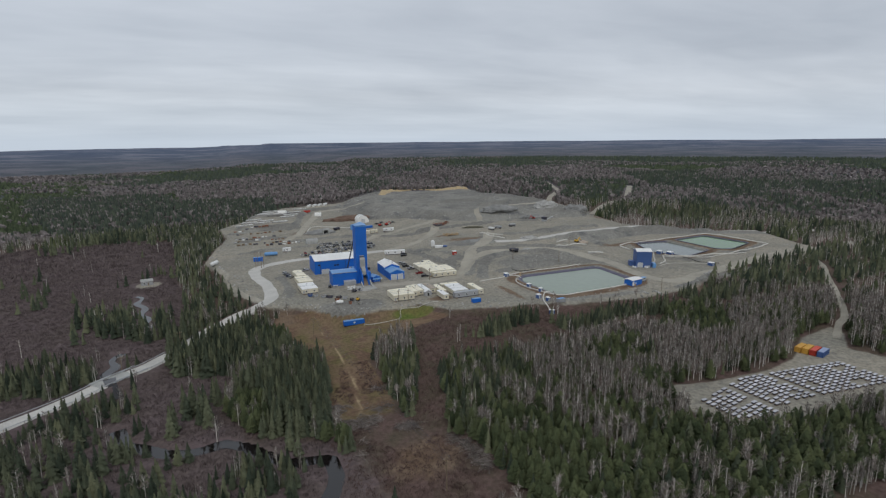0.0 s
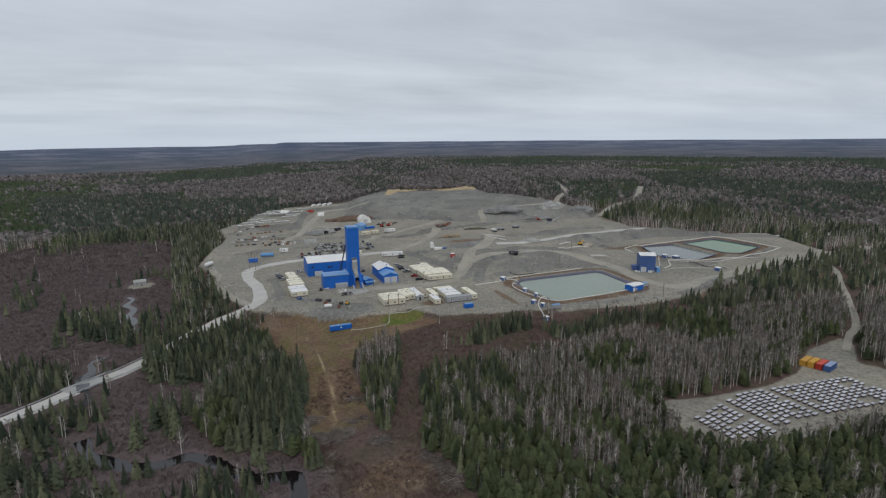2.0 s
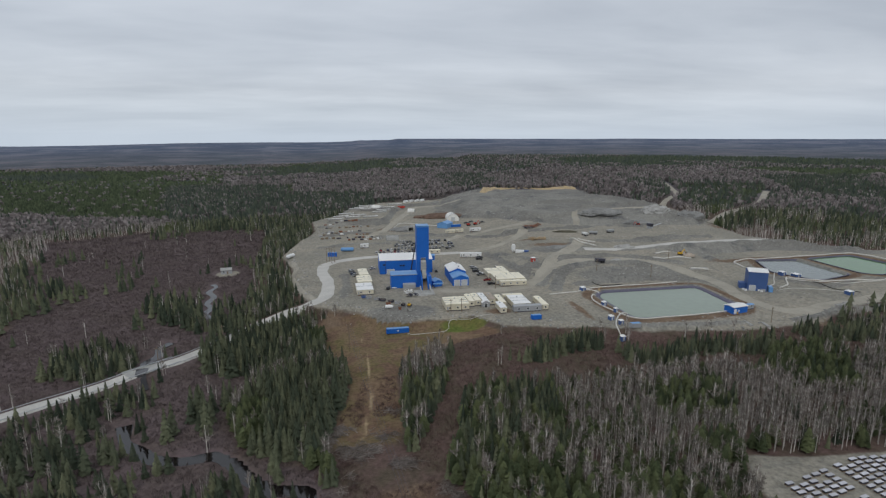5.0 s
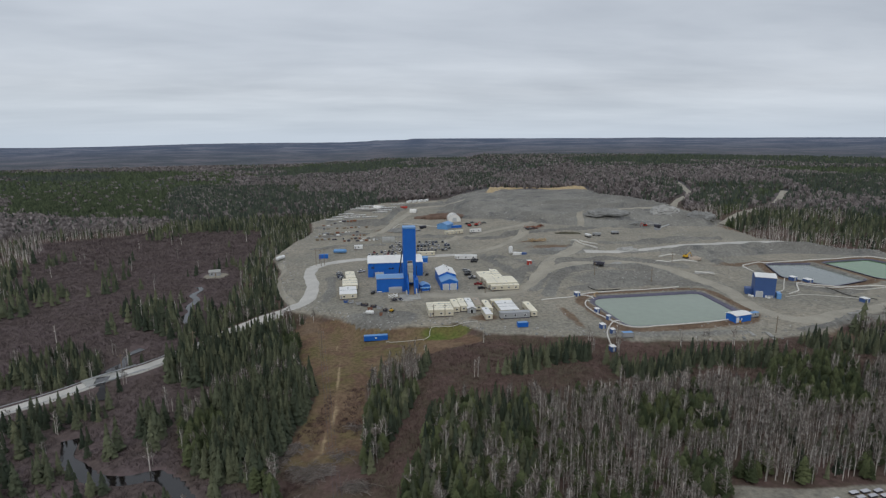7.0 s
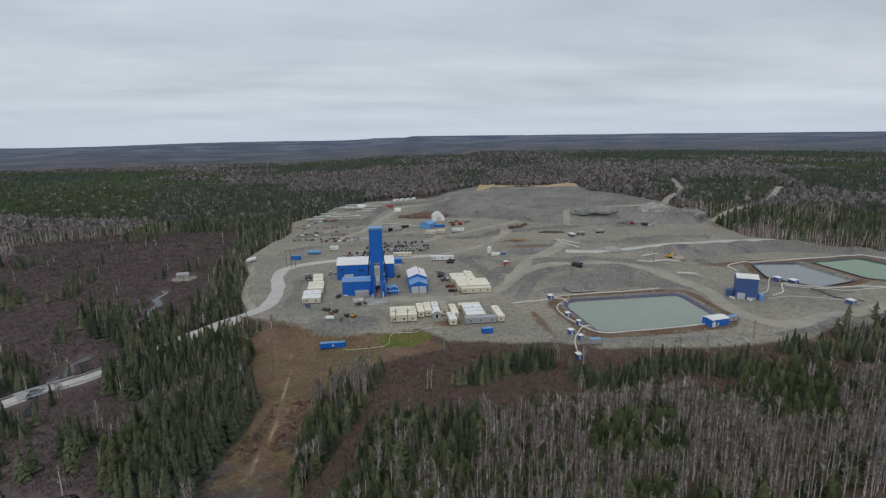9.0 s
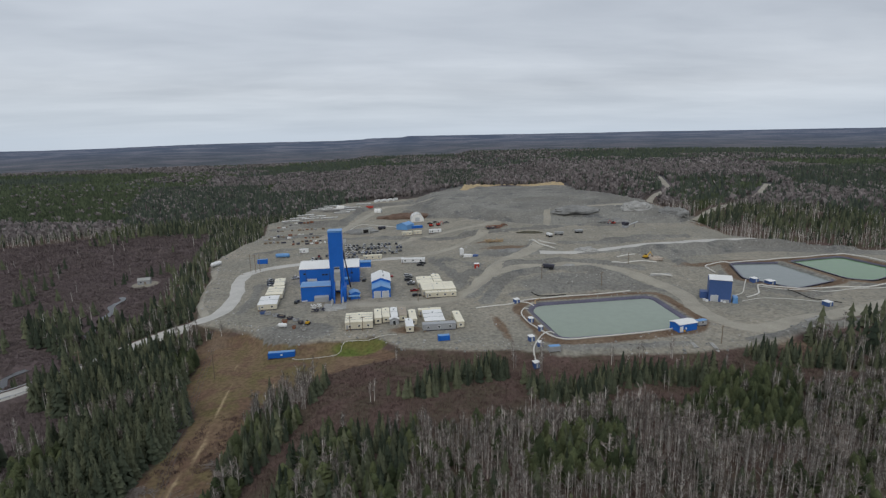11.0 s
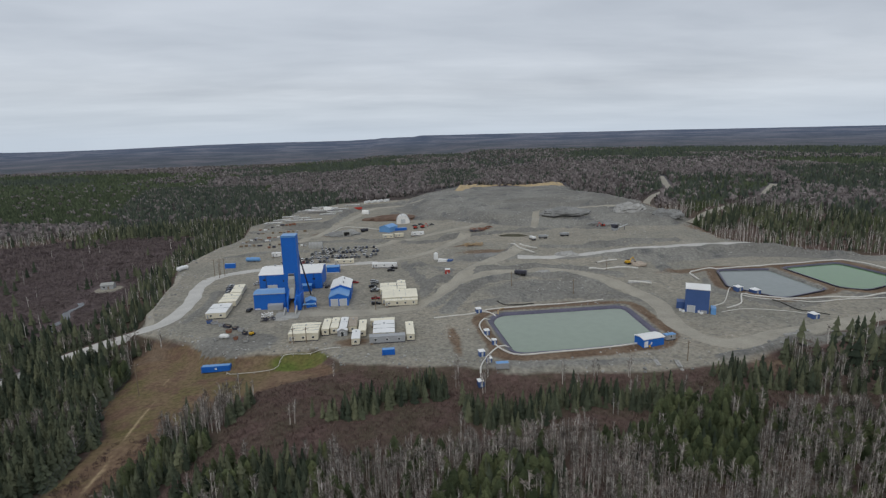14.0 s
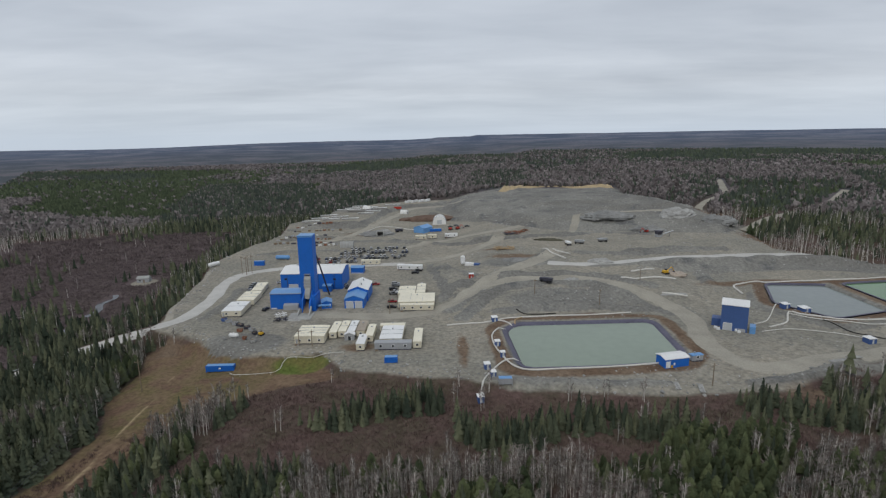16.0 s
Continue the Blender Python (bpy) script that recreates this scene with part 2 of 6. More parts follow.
GLADE = [(20, 322), (29, 300), (30, 273), (42, 250), (40, 225), (33, 198), (38, 175), (40, 140), (48, 118), (76, 118), (76, 135), (76, 158), (60, 182), (61, 207), (62, 245),
         (72, 262), (100, 274), (120, 280), (106, 298), (92, 297), (64, 302), (46, 321)]
BOG = [(-120, 110), (-135, 300), (-165, 400), (-190, 440), (-258, 598), (-196, 620), (-149, 675), (-100, 665), (-46, 625), (-40, 540), (-34, 470), (-25, 380), (-18, 325), (-8, 290), (0, 250), (-4, 219),
       (6, 197), (30, 182), (40, 172), (40, 110)]
WEST_ROAD = [(-170, 170), (-110, 212), (-83, 236), (-64, 252), (-50, 268), (-38, 278), (-24, 296), (-10, 315), (5, 327), (20, 338), (27, 352), (27, 384),
             (22, 412), (22, 434), (31, 446), (53, 457), (85, 461), (135, 464), (162, 478), (192, 500), (212, 530)]
INNER_ROAD = [(93, 352), (135, 347), (161, 357), (180, 381), (198, 412), (215, 430), (235, 455), (251, 484)]
EAST_ROAD = [(180, 381), (192, 392), (225, 397), (252, 394), (275, 372), (288, 340), (280, 300), (290, 277), (325, 284), (392, 298), (470, 312), (560, 322)]
NORTH_ROAD = [(235, 440), (266, 434), (335, 449), (424, 444), (474, 420), (520, 395), (600, 380)]
RIDGE_ROAD = [(425, 630), (445, 670), (502, 732), (520, 773), (554, 854)]
RIDGE_TRACK = [(424, 545), (480, 580), (556, 636), (655, 742)]
YARD_TRACK = [(285, 165), (302, 175), (325, 186), (373, 222), (399, 243), (440, 275), (470, 312)]
TRAIL = [(48, 292), (50, 259), (51, 231), (46, 197)]
CREEK = [(-43, 224), (-41, 219), (-37, 210), (-24, 198), (-14, 196), (-5, 198), (3, 192), (9, 183), (17, 175), (24, 174), (29, 172), (29, 162), (25, 152), (15, 138)]
NORTH_CREEK = [(-58, 428), (-54, 420), (-56, 408), (-50, 396), (-51, 382), (-46, 372), (-47, 360), (-41, 350)]
BRIDGE_CREEK = [(-52, 312), (-56, 304), (-53, 294), (-56, 286), (-53, 276), (-50, 262), (-47, 254)]
TRACKS = [WEST_ROAD, INNER_ROAD, EAST_ROAD, NORTH_ROAD, RIDGE_ROAD, RIDGE_TRACK, YARD_TRACK]


BERMS = [([(184, 396), (196, 404), (226, 408), (256, 405), (284, 382)], 1.1), ([(172, 340), (186, 370), (200, 384), (226, 389), (250, 386), (266, 370), (278, 342)], 1.3),
         ([(262, 425), (300, 433), (335, 438), (420, 433), (470, 409)], 1.0), ([(188, 402), (205, 422), (225, 447), (243, 478)], 1.0), ([(320, 272), (392, 287), (470, 301)], 1.3),
         ([(120, 545), (150, 540), (185, 520), (205, 528)], 1.2), ([(262, 470), (300, 462), (345, 466)], 1.3), ([(15, 500), (45, 515), (75, 512)], 1.0), ([(150, 690), (175, 650), (200, 620)], 2.0),
         ([(325, 395), (330, 420), (360, 425)], 1.4), ([(262, 540), (300, 548), (340, 538)], 1.2), ([(235, 600), (270, 590), (305, 600)], 2.5), ([(320, 640), (360, 650), (400, 640)], 2.5), ([(250, 660), (300, 690), (360, 690)], 2.0),
         ([(192, 350), (215, 357), (245, 358), (268, 350)], 1.5), ([(166, 352), (176, 366), (186, 378)], 1.2), ([(160, 372), (170, 392), (182, 404)], 1.6),
         ([(163, 440), (176, 430), (184, 415)], 1.2), ([(300, 432), (340, 440), (420, 434), (468, 411)], 1.0), ([(200, 404), (240, 407), (270, 398)], 0.9),
         ([(246, 850), (262, 890), (290, 912), (330, 915), (405, 870)], 3.5), ([(35, 700), (60, 690), (95, 705)], 1.6), ([(68, 545), (100, 552), (135, 545)], 1.4),
         ([(20, 560), (45, 575), (70, 570)], 1.4), ([(10, 610), (40, 625), (90, 628)], 1.2), ([(190, 520), (230, 535), (270, 540)], 1.3), ([(300, 470), (330, 478), (370, 470)], 1.6),
         ([(280, 262), (300, 266), (330, 282)], 1.4), ([(185, 268), (215, 265), (245, 263)], 1.2), ([(38, 345), (40, 370), (38, 400)], 1.0)]


def land(x, y):
    """Height of the ground."""
    x, y = np.asarray(x, float), np.asarray(y, float)
    wild = -9.0 + 6.0 * step(45, 110, x) + 2.0 * step(190, 280, x)
    wild = wild + 15.0 * step(395, 470, x) * step(400, 560, y) + 9.0 * step(640, 860, y) * step(-200, 100, x)
    wild = wild + 4.0 * step(380, 640, y) * (1 - step(395, 470, x))
    wild = wild + 1.6 * (fractal(x, y, 60, 3) - 0.5)
    gap = outside(x, y, SITE) + 5 * (fractal(x, y, 30, 9) - 0.5)
    pad = 0.5 + 5.0 * step(160, 205, x) * step(346, 388, y) * (1 - 0.75 * step(292, 318, x) * step(434, 422, y)) + 1.2 * step(330, 400, x) + 3.5 * step(560, 720, y)
    rough = np.maximum(step(175, 205, x) * step(262, 275, y), step(430, 560, y))
    pad = pad + 1.3 * (fractal(x, y, 16, 5) - 0.5) * rough
    for line, tall in BERMS:
        pad = pad + 1.35 * tall * (0.6 + 0.8 * value_noise(x, y, 7, 8)) * step(5.5, 0.8, line_gap(x, y, line))
    pad = pad + 2.8 * step(3, -6, outside(x, y, MOUND) + 4 * (fractal(x, y, 10, 19) - 0.5)) + 4.0 * step(3, -7, outside(x, y, TERRACE))
    heap = outside(x, y, PILE) + 16 * (fractal(x, y, 55, 12) - 0.5)
    pad = pad + (0.55 * step(5, -6, heap) + 0.45 * step(-10, -24, heap + 7 * (fractal(x, y, 24, 17) - 0.5))) * (6.2 + 3.0 * step(370, 410, x)) * (1 - 0.45 * step(740, 850, y)) + (3.0 * (fractal(x, y, 40, 21) - 0.5) + 2.2 * (fractal(x, y, 14, 23, 2) - 0.5)) * step(0, -15, heap)
    z = wild + (pad - wild) * step(9, -3, gap)
    z = z + (-2.6 - z) * step(6, -1, outside(x, y, YARD))
    z = z + (-5.2 - z) * 0.6 * step(4, -10, outside(x, y, GLADE)) * step(225, 260, y)
    for poly, level in ((POND, 0.6), (GREY_POND, 2.4), (GREEN_POND, 3.0)):
        d = outside(x, y, poly)
        z = z + (level + 1.0 - z) * step(16, 7, d)
        z = z - 5.0 * step(5.0, -3.5, d)
    z = z - 1.5 * step(5, 1.5, np.minimum(np.minimum(line_gap(x, y, CREEK), line_gap(x, y, NORTH_CREEK)), line_gap(x, y, BRIDGE_CREEK)))
    d = line_gap(x, y, WEST_ROAD)
    grade = np.where(x > 15, 0.5, -6.6 + 6.5 * step(300, 345, y))
    z = z + (grade - z) * step(12, 5, d) * step(460, 420, y)
    r = np.hypot(x - 80, y - 40)
    z = z + 48 * step(1100, 4900, r) * (1 - 0.9 * step(-500, -3200, x)) + 13 * (fractal(x, y, 900, 31) - 0.5) * step(1200, 2600, r)
    return z


def spread(a, b, core, far):
    """Coordinates core apart from a to b, and ever further apart out to +-far."""
    mid = list(np.arange(a, b + 0.1, core))
    up, s = [b], core
    while up[-1] < far:
        s *= 1.12
        up.append(up[-1] + s)
    down, s = [a], core
    while down[-1] > -far:
        s *= 1.12
        down.append(down[-1] - s)
    return np.array(down[:0:-1] + mid + up[1:])


def mesh_of(name, verts, faces, mats, index=None, attributes=None, flat=True):
    """A mesh from arrays: triangles or quads."""
    me = bpy.data.meshes.new(name)
    verts, faces = np.asarray(verts, np.float32), np.asarray(faces, np.int32)
    k = faces.shape[1]
    me.vertices.add(len(verts))
    me.vertices.foreach_set("co", verts.ravel())
    me.loops.add(faces.size)
    me.loops.foreach_set("vertex_index", faces.ravel())
    me.polygons.add(len(faces))
    me.polygons.foreach_set("loop_start", np.arange(0, faces.size, k, dtype=np.int32))
    me.polygons.foreach_set("use_smooth", np.full(len(faces), not flat))
    for m in mats:
        me.materials.append(m)
    if index is not None:
        me.polygons.foreach_set("material_index", np.asarray(index, np.int32))
    for key, values in (attributes or {}).items():
        a = me.attributes.new(key, "FLOAT", "POINT")
        a.data.foreach_set("value", np.asarray(values, np.float32))
    me.update(calc_edges=True)
    me.validate()
    return me


def ground_material():
    m = bpy.data.materials.new("ground_cover")
    m.use_nodes = True
    n, l = m.node_tree.nodes, m.node_tree.links
    b = n["Principled BSDF"]
    b.inputs["Roughness"].default_value, b.inputs["Specular IOR Level"].default_value = 0.95, 0.1
    place = n.new("ShaderNodeNewGeometry").outputs["Position"]

    def cloudy(size, detail=5, rough=0.6):
        t = n.new("ShaderNodeTexNoise")
        t.inputs["Scale"].default_value, t.inputs["Detail"].default_value, t.inputs["Roughness"].default_value = 1 / size, detail, rough
        l.new(place, t.inputs["Vector"])
        return t.outputs["Fac"]

    def ranged(v, a, b_, lo=0.0, hi=1.0):
        t = n.new("ShaderNodeMapRange")
        for i, q in enumerate((a, b_, lo, hi)):
            t.inputs[i + 1].default_value = q
        l.new(v, t.inputs[0])
        return t.outputs[0]

    def blend(f, a, c, kind="MIX"):
        t = n.new("ShaderNodeMixRGB")
        t.blend_type = kind
        for i, q in enumerate((f, a, c)):
            if isinstance(q, tuple):
                t.inputs[i].default_value = (*q, 1)
            elif isinstance(q, float):
                t.inputs[i].default_value = q
            else:
                l.new(q, t.inputs[i])
        return t.outputs[0]

    def layer(name):
        t = n.new("ShaderNodeAttribute")
        t.attribute_name = name
        return t.outputs["Fac"]

    def soft(name, size=9.0, amount=0.5):
        """A zone whose edge is broken up by noise."""
        a = n.new("ShaderNodeMath")
        a.operation = "MULTIPLY_ADD"
        l.new(cloudy(size), a.inputs[0])
        a.inputs[1].default_value = amount
        l.new(layer(name), a.inputs[2])
        return ranged(a.outputs[0], 0.5 + amount * 0.5 - 0.12, 0.5 + amount * 0.5 + 0.12)

    mid, small = cloudy(14), cloudy(1.6)
    floor = blend(ranged(mid, 0.4, 0.6), (0.118, 0.080, 0.070), (0.095, 0.077, 0.056))
    bog = blend(ranged(mid, 0.42, 0.6), (0.124, 0.096, 0.096), (0.112, 0.088, 0.082))
    c = blend(soft("bog"), floor, bog)
    # canopy tones shifted to blue-grey, with some distance haze in the colour
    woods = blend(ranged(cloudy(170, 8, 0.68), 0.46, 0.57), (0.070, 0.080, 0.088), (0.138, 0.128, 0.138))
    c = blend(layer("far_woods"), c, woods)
    # haze painted into the farthest ground: paler and bluer with distance
    remote_haze = blend(ranged(cloudy(260, 9, 0.70), 0.47, 0.58), (0.074, 0.097, 0.148), (0.175, 0.186, 0.232))
    c = blend(layer("remote_haze"), c, remote_haze)
    grass = blend(ranged(cloudy(25), 0.40, 0.60), (0.195, 0.135, 0.088), (0.140, 0.118, 0.056))
    grass = blend(ranged(cloudy(9), 0.46, 0.60), grass, (0.150, 0.098, 0.068))
    c = blend(soft("grass"), c, grass)
    lawn = blend(ranged(mid, 0.4, 0.6), (0.105, 0.135, 0.035), (0.15, 0.14, 0.05))
    c = blend(soft("lawn", 5.0, 0.3), c, lawn)
    gravel = blend(ranged(cloudy(60, 7), 0.38, 0.62), (0.318, 0.290, 0.235), (0.250, 0.238, 0.200))
    gravel = blend(ranged(cloudy(18, 8, 0.7), 0.54, 0.76), gravel, (0.205, 0.19, 0.155))
    gravel = blend(ranged(cloudy(33, 8, 0.7), 0.56, 0.72), gravel, (0.35, 0.325, 0.27))
    gravel = blend(ranged(cloudy(5, 7, 0.7), 0.50, 0.75), gravel, (0.19, 0.185, 0.165))
    c = blend(soft("gravel"), c, gravel)
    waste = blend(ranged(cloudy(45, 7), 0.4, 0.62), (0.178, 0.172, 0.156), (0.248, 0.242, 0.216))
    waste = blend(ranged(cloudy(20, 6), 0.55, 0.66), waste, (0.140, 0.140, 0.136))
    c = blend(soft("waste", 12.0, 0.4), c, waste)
    earth = blend(ranged(mid, 0.4, 0.6), (0.14, 0.095, 0.065), (0.19, 0.14, 0.10))
    c = blend(soft("earth", 7.0, 0.6), c, earth)
    c = blend(soft("sand", 8.0, 0.5), c, (0.46, 0.36, 0.22))
    c = blend(1.0, c, ranged(small, 0.3, 0.7, 0.70, 1.30), "MULTIPLY")
    l.new(c, b.inputs["Base Color"])
    bp = n.new("ShaderNodeBump")
    bp.inputs["Strength"].default_value, bp.inputs["Distance"].default_value = 0.6, 0.5
    l.new(cloudy(1.1, 6), bp.inputs["Height"])
    l.new(bp.outputs[0], b.inputs["Normal"])
    return m


gx, gy = spread(-150, 500, 2.5, 5300), spread(115, 930, 2.5, 5300)
GX, GY = [a.ravel() for a in np.meshgrid(gx, gy)]
GZ = land(GX, GY)
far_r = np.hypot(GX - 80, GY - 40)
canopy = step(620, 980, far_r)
GZ = GZ + step(850, 1200, far_r) * 3 * fractal(GX, GY, 45, 55)
ii = np.arange(len(gy) - 1)[:, None] * len(gx) + np.arange(len(gx) - 1)[None, :]
quads = np.stack([ii, ii + 1, ii + 1 + len(gx), ii + len(gx)], -1).reshape(-1, 4)


def zone(d, soft_edge=4.0):
    return np.clip(0.5 - d / (2 * soft_edge), 0, 1)


site_gap = outside(GX, GY, SITE)
pile_gap = outside(GX, GY, PILE)
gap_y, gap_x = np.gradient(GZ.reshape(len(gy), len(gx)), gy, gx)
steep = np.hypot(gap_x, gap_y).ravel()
# bank shade put into the colour: steep ground turns waste grey
berm_shade_zone = 0.9 * step(0.20, 0.36, steep) * (site_gap < -4) * (GY < 900)
# berms take the same grey, for dark rock and painted bank shade alike
for line, tall in BERMS:
    if line[0][1] < 800:
        berm_shade_zone = np.maximum(berm_shade_zone, 0.8 * zone(line_gap(GX, GY, line) - 3.5, 3))
pond_gap = np.minimum(outside(GX, GY, POND), np.minimum(outside(GX, GY, GREY_POND), outside(GX, GY, GREEN_POND)) + 3)
earth_spots = [(205, 487, 14, 5), (214, 463, 20, 8), (240, 343, 22, 5), (148, 655, 26, 12), (90, 590, 22, 14), (340, 392, 26, 6), (300, 252, 18, 9), (305, 205, 22, 9),
               (125, 305, 9, 6), (172, 300, 3, 22), (430, 620, 12, 40), (415, 500, 8, 40), (30, 320, 10, 8), (400, 262, 30, 12), (58, 157, 15, 14)]
earth = np.zeros(len(GX))
for ex, ey, er, es in earth_spots:
    earth = np.maximum(earth, 1.1 - np.hypot((GX - ex) / er, (GY - ey) / es) * 0.6)
layers = {
    "gravel": np.maximum.reduce([zone(site_gap), zone(outside(GX, GY, YARD), 2.5), zone(np.hypot(GX + 53, GY - 455) - 9, 2)]),
    "waste": np.maximum.reduce([berm_shade_zone, zone(pile_gap - 8, 10), zone(np.hypot((GX - 215) / 2, GY - 445) - 13, 8),
                                0.9 * zone(line_gap(GX, GY, [(330, 430), (420, 424), (470, 400), (515, 378)]) - 9, 5),
                                zone(np.hypot((GX - 70) / 1.6, GY - 312) - 13, 5) * (site_gap < 1), 0.85 * zone(np.hypot((GX - 232) / 2.4, GY - 366) - 15, 6)]),
    "grass": zone(outside(GX, GY, GLADE), 3) * (0.25 + 0.75 * step(186, 204, GY)),
    "lawn": zone(np.hypot((GX - 103) / 2.4, GY - 293) - 5.5, 3),
    "earth": np.maximum(np.clip(earth, 0, 1) * 0.8, 0.92 * zone(np.abs(pond_gap - 8.5) - 3.5, 3)),
    "sand": np.maximum(zone(line_gap(GX, GY, [(246, 850), (285, 912), (330, 915), (405, 868)]) - 6, 5), zone(line_gap(GX, GY, TRAIL) - 0.8, 2.2) * 0.85),
    "bog": zone(outside(GX, GY, BOG), 15),
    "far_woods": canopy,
    # how far the painted haze colour takes over, by distance
    "remote_haze": step(1500, 3900, far_r),
}
LAND = GZ.reshape(len(gy), len(gx))


def lie(x, y):
    """Height of the ground sheet at places."""
    x, y = np.atleast_1d(np.asarray(x, float)), np.atleast_1d(np.asarray(y, float))
    i = np.clip(np.searchsorted(gx, x) - 1, 0, len(gx) - 2)
    j = np.clip(np.searchsorted(gy, y) - 1, 0, len(gy) - 2)
    f, g = (x - gx[i]) / (gx[i + 1] - gx[i]), (y - gy[j]) / (gy[j + 1] - gy[j])
    return (LAND[j, i] * (1 - f) + LAND[j, i + 1] * f) * (1 - g) + (LAND[j + 1, i] * (1 - f) + LAND[j + 1, i + 1] * f) * g


def height(x, y):
    return float(lie(x, y)[0])


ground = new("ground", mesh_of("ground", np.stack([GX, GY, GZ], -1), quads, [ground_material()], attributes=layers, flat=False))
tagged(ground, "boreal bog, forest floor and grey mine gravel", "ground", kind="structure")


# ---- builders ----
def part(name, bm, mat, parent=None, label=""):
    me = bpy.data.meshes.new(name)
    bm.to_mesh(me)
    bm.free()
    me.materials.append(mat)
    ob = new(name, me)
    ob.parent = parent
    if label:
        ob["label"] = label
    return ob


def thing(name, x, y, turn, label, category, group="", z=None):
    ob = new(name)
    ob.matrix_world = pose(x, y, height(x, y) if z is None else z, 0, 0, turn)
    return tagged(ob, label, category, group)


def box(x0, x1, y0, y1, z0, z1, bevel=0.0, bm=None):
    bm = bm or bmesh.new()
    made = bmesh.ops.create_cube(bm, size=1)["verts"]
    for v in made:
        v.co = Vector(((x0, x1)[v.co.x > 0], (y0, y1)[v.co.y > 0], (z0, z1)[v.co.z > 0]))
    if bevel:
        bmesh.ops.bevel(bm, geom=list({e for v in made for e in v.link_edges}), offset=bevel, segments=1, affect="EDGES")
    return bm


def prism(profile, x0, x1, axis="x"):
    """A solid with that outline (in y, z, or in x, z for axis y) from x0 to x1."""
    bm = bmesh.new()
    place = (lambda a, p, q: (a, p, q)) if axis == "x" else (lambda a, p, q: (p, a, q))
    ends = [[bm.verts.new(place(a, p, q)) for p, q in profile] for a in (x0, x1)]
    bm.faces.new(ends[0])
    bm.faces.new(ends[1][::-1])
    k = len(profile)
    for i in range(k):
        bm.faces.new((ends[0][i], ends[1][i], ends[1][(i + 1) % k], ends[0][(i + 1) % k]))
    bmesh.ops.recalc_face_normals(bm, faces=bm.faces)
    return bm


def rod(a, b, r0, r1=None, sides=8, bm=None):
    """A tapered rod from a to b."""
    bm = bm or bmesh.new()
    a, b = Vector(a), Vector(b)
    r1 = r0 if r1 is None else r1
    m = Matrix.Translation((a + b) / 2) @ (b - a).to_track_quat("Z", "Y").to_matrix().to_4x4()
    bmesh.ops.create_cone(bm, cap_ends=True, segments=sides, radius1=r0, radius2=r1, depth=(b - a).length, matrix=m)
    return bm


def tube(line, r, sides=6):
    """A pipe along a line of places."""
    bm = bmesh.new()
    rings = []
    for i, p in enumerate(line):
        d = (line[min(i + 1, len(line) - 1)] - line[max(i - 1, 0)]).normalized()
        s = d.cross(Vector((0, 0, 1))).normalized()
        u = s.cross(d)
        rings.append([bm.verts.new(p + r * (math.cos(k * math.tau / sides) * s + math.sin(k * math.tau / sides) * u)) for k in range(sides)])
    for a, b in zip(rings, rings[1:]):
        for k in range(sides):
            bm.faces.new((a[k], a[(k + 1) % sides], b[(k + 1) % sides], b[k]))
    return bm


def road(name, line, width, mat, label, lift=0.22, flat=None):
    """A strip that lies on the land, with sloping shoulders."""
    bm = bmesh.new()
    pts = smooth([(x, y, 0) for x, y in line], 2.5)
    rows = []
    for i, p in enumerate(pts):
        d = (pts[min(i + 1, len(pts) - 1)] - pts[max(i - 1, 0)]).normalized()
        s = Vector((d.y, -d.x, 0))
        row = []
        half = width / 2 * (1 + 0.12 * math.sin(i * 0.7) * math.sin(i * 0.23))
        places = [p + s * (k * half) for k in (-1.25, -1, -0.5, 0, 0.5, 1, 1.25)]
        hs = lie([q.x for q in places], [q.y for q in places]) if flat is None else [flat] * 7
        for q, h, up in zip(places, hs, (-0.6, 1, 1, 1, 1, 1, -0.6)):
            row.append(bm.verts.new((q.x, q.y, h + lift * up)))
        rows.append(row)
    for a, b in zip(rows, rows[1:]):
        for k in range(6):
            bm.faces.new((a[k], a[k + 1], b[k + 1], b[k]))
    bmesh.ops.recalc_face_normals(bm, faces=bm.faces)
    ob = part(name, bm, mat)
    return tagged(ob, label, "road" if "creek" not in name else "creek", kind="structure")


road("access_road", WEST_ROAD[:14], 7.2, ROAD, "pale gravel access road winding past the bog")
road("yard_road", WEST_ROAD[13:18], 7.5, ROAD, "pale gravel road behind the hoist house", 0.2)
road("back_road", WEST_ROAD[17:], 7.0, TRACK, "dusty gravel road through the mine yard", 0.2)
road("inner_road", INNER_ROAD, 9.0, TRACK, "packed gravel road between the buildings", 0.2)
road("pond_road", EAST_ROAD, 9.0, TRACK, "packed gravel haul road round the pond", 0.18)
road("haul_road", NORTH_ROAD, 9.0, ROAD, "pale haul road on a gravel embankment", 0.25)
road("ridge_road", RIDGE_ROAD, 7.0, TRACK, "pale dirt road climbing through bare woods")
road("ridge_track", RIDGE_TRACK, 8.0, TRACK, "pale dirt track beside the pines")
road("hill_track", [(272, 545), (284, 572), (296, 603), (325, 622), (360, 628), (398, 612)], 6.0, TRACK, "pale track climbing the waste rock pile", 0.3)
road("core_road", [(58, 556), (74, 577), (84, 605), (97, 648), (109, 682), (126, 737), (156, 752), (190, 742)], 7.0, TRACK, "dusty track climbing to the core racks", 0.2)
road("dome_road", [(128, 520), (150, 539), (174, 553), (206, 564), (238, 590)], 7.0, TRACK, "dusty track passing the domed shelter", 0.2)
road("bank_track", [(-4, 452), (2, 430), (0, 414), (3, 398), (9, 372), (17, 352), (22, 340)], 3.6, TRACK, "narrow dirt track on the outer bank", 0.2)
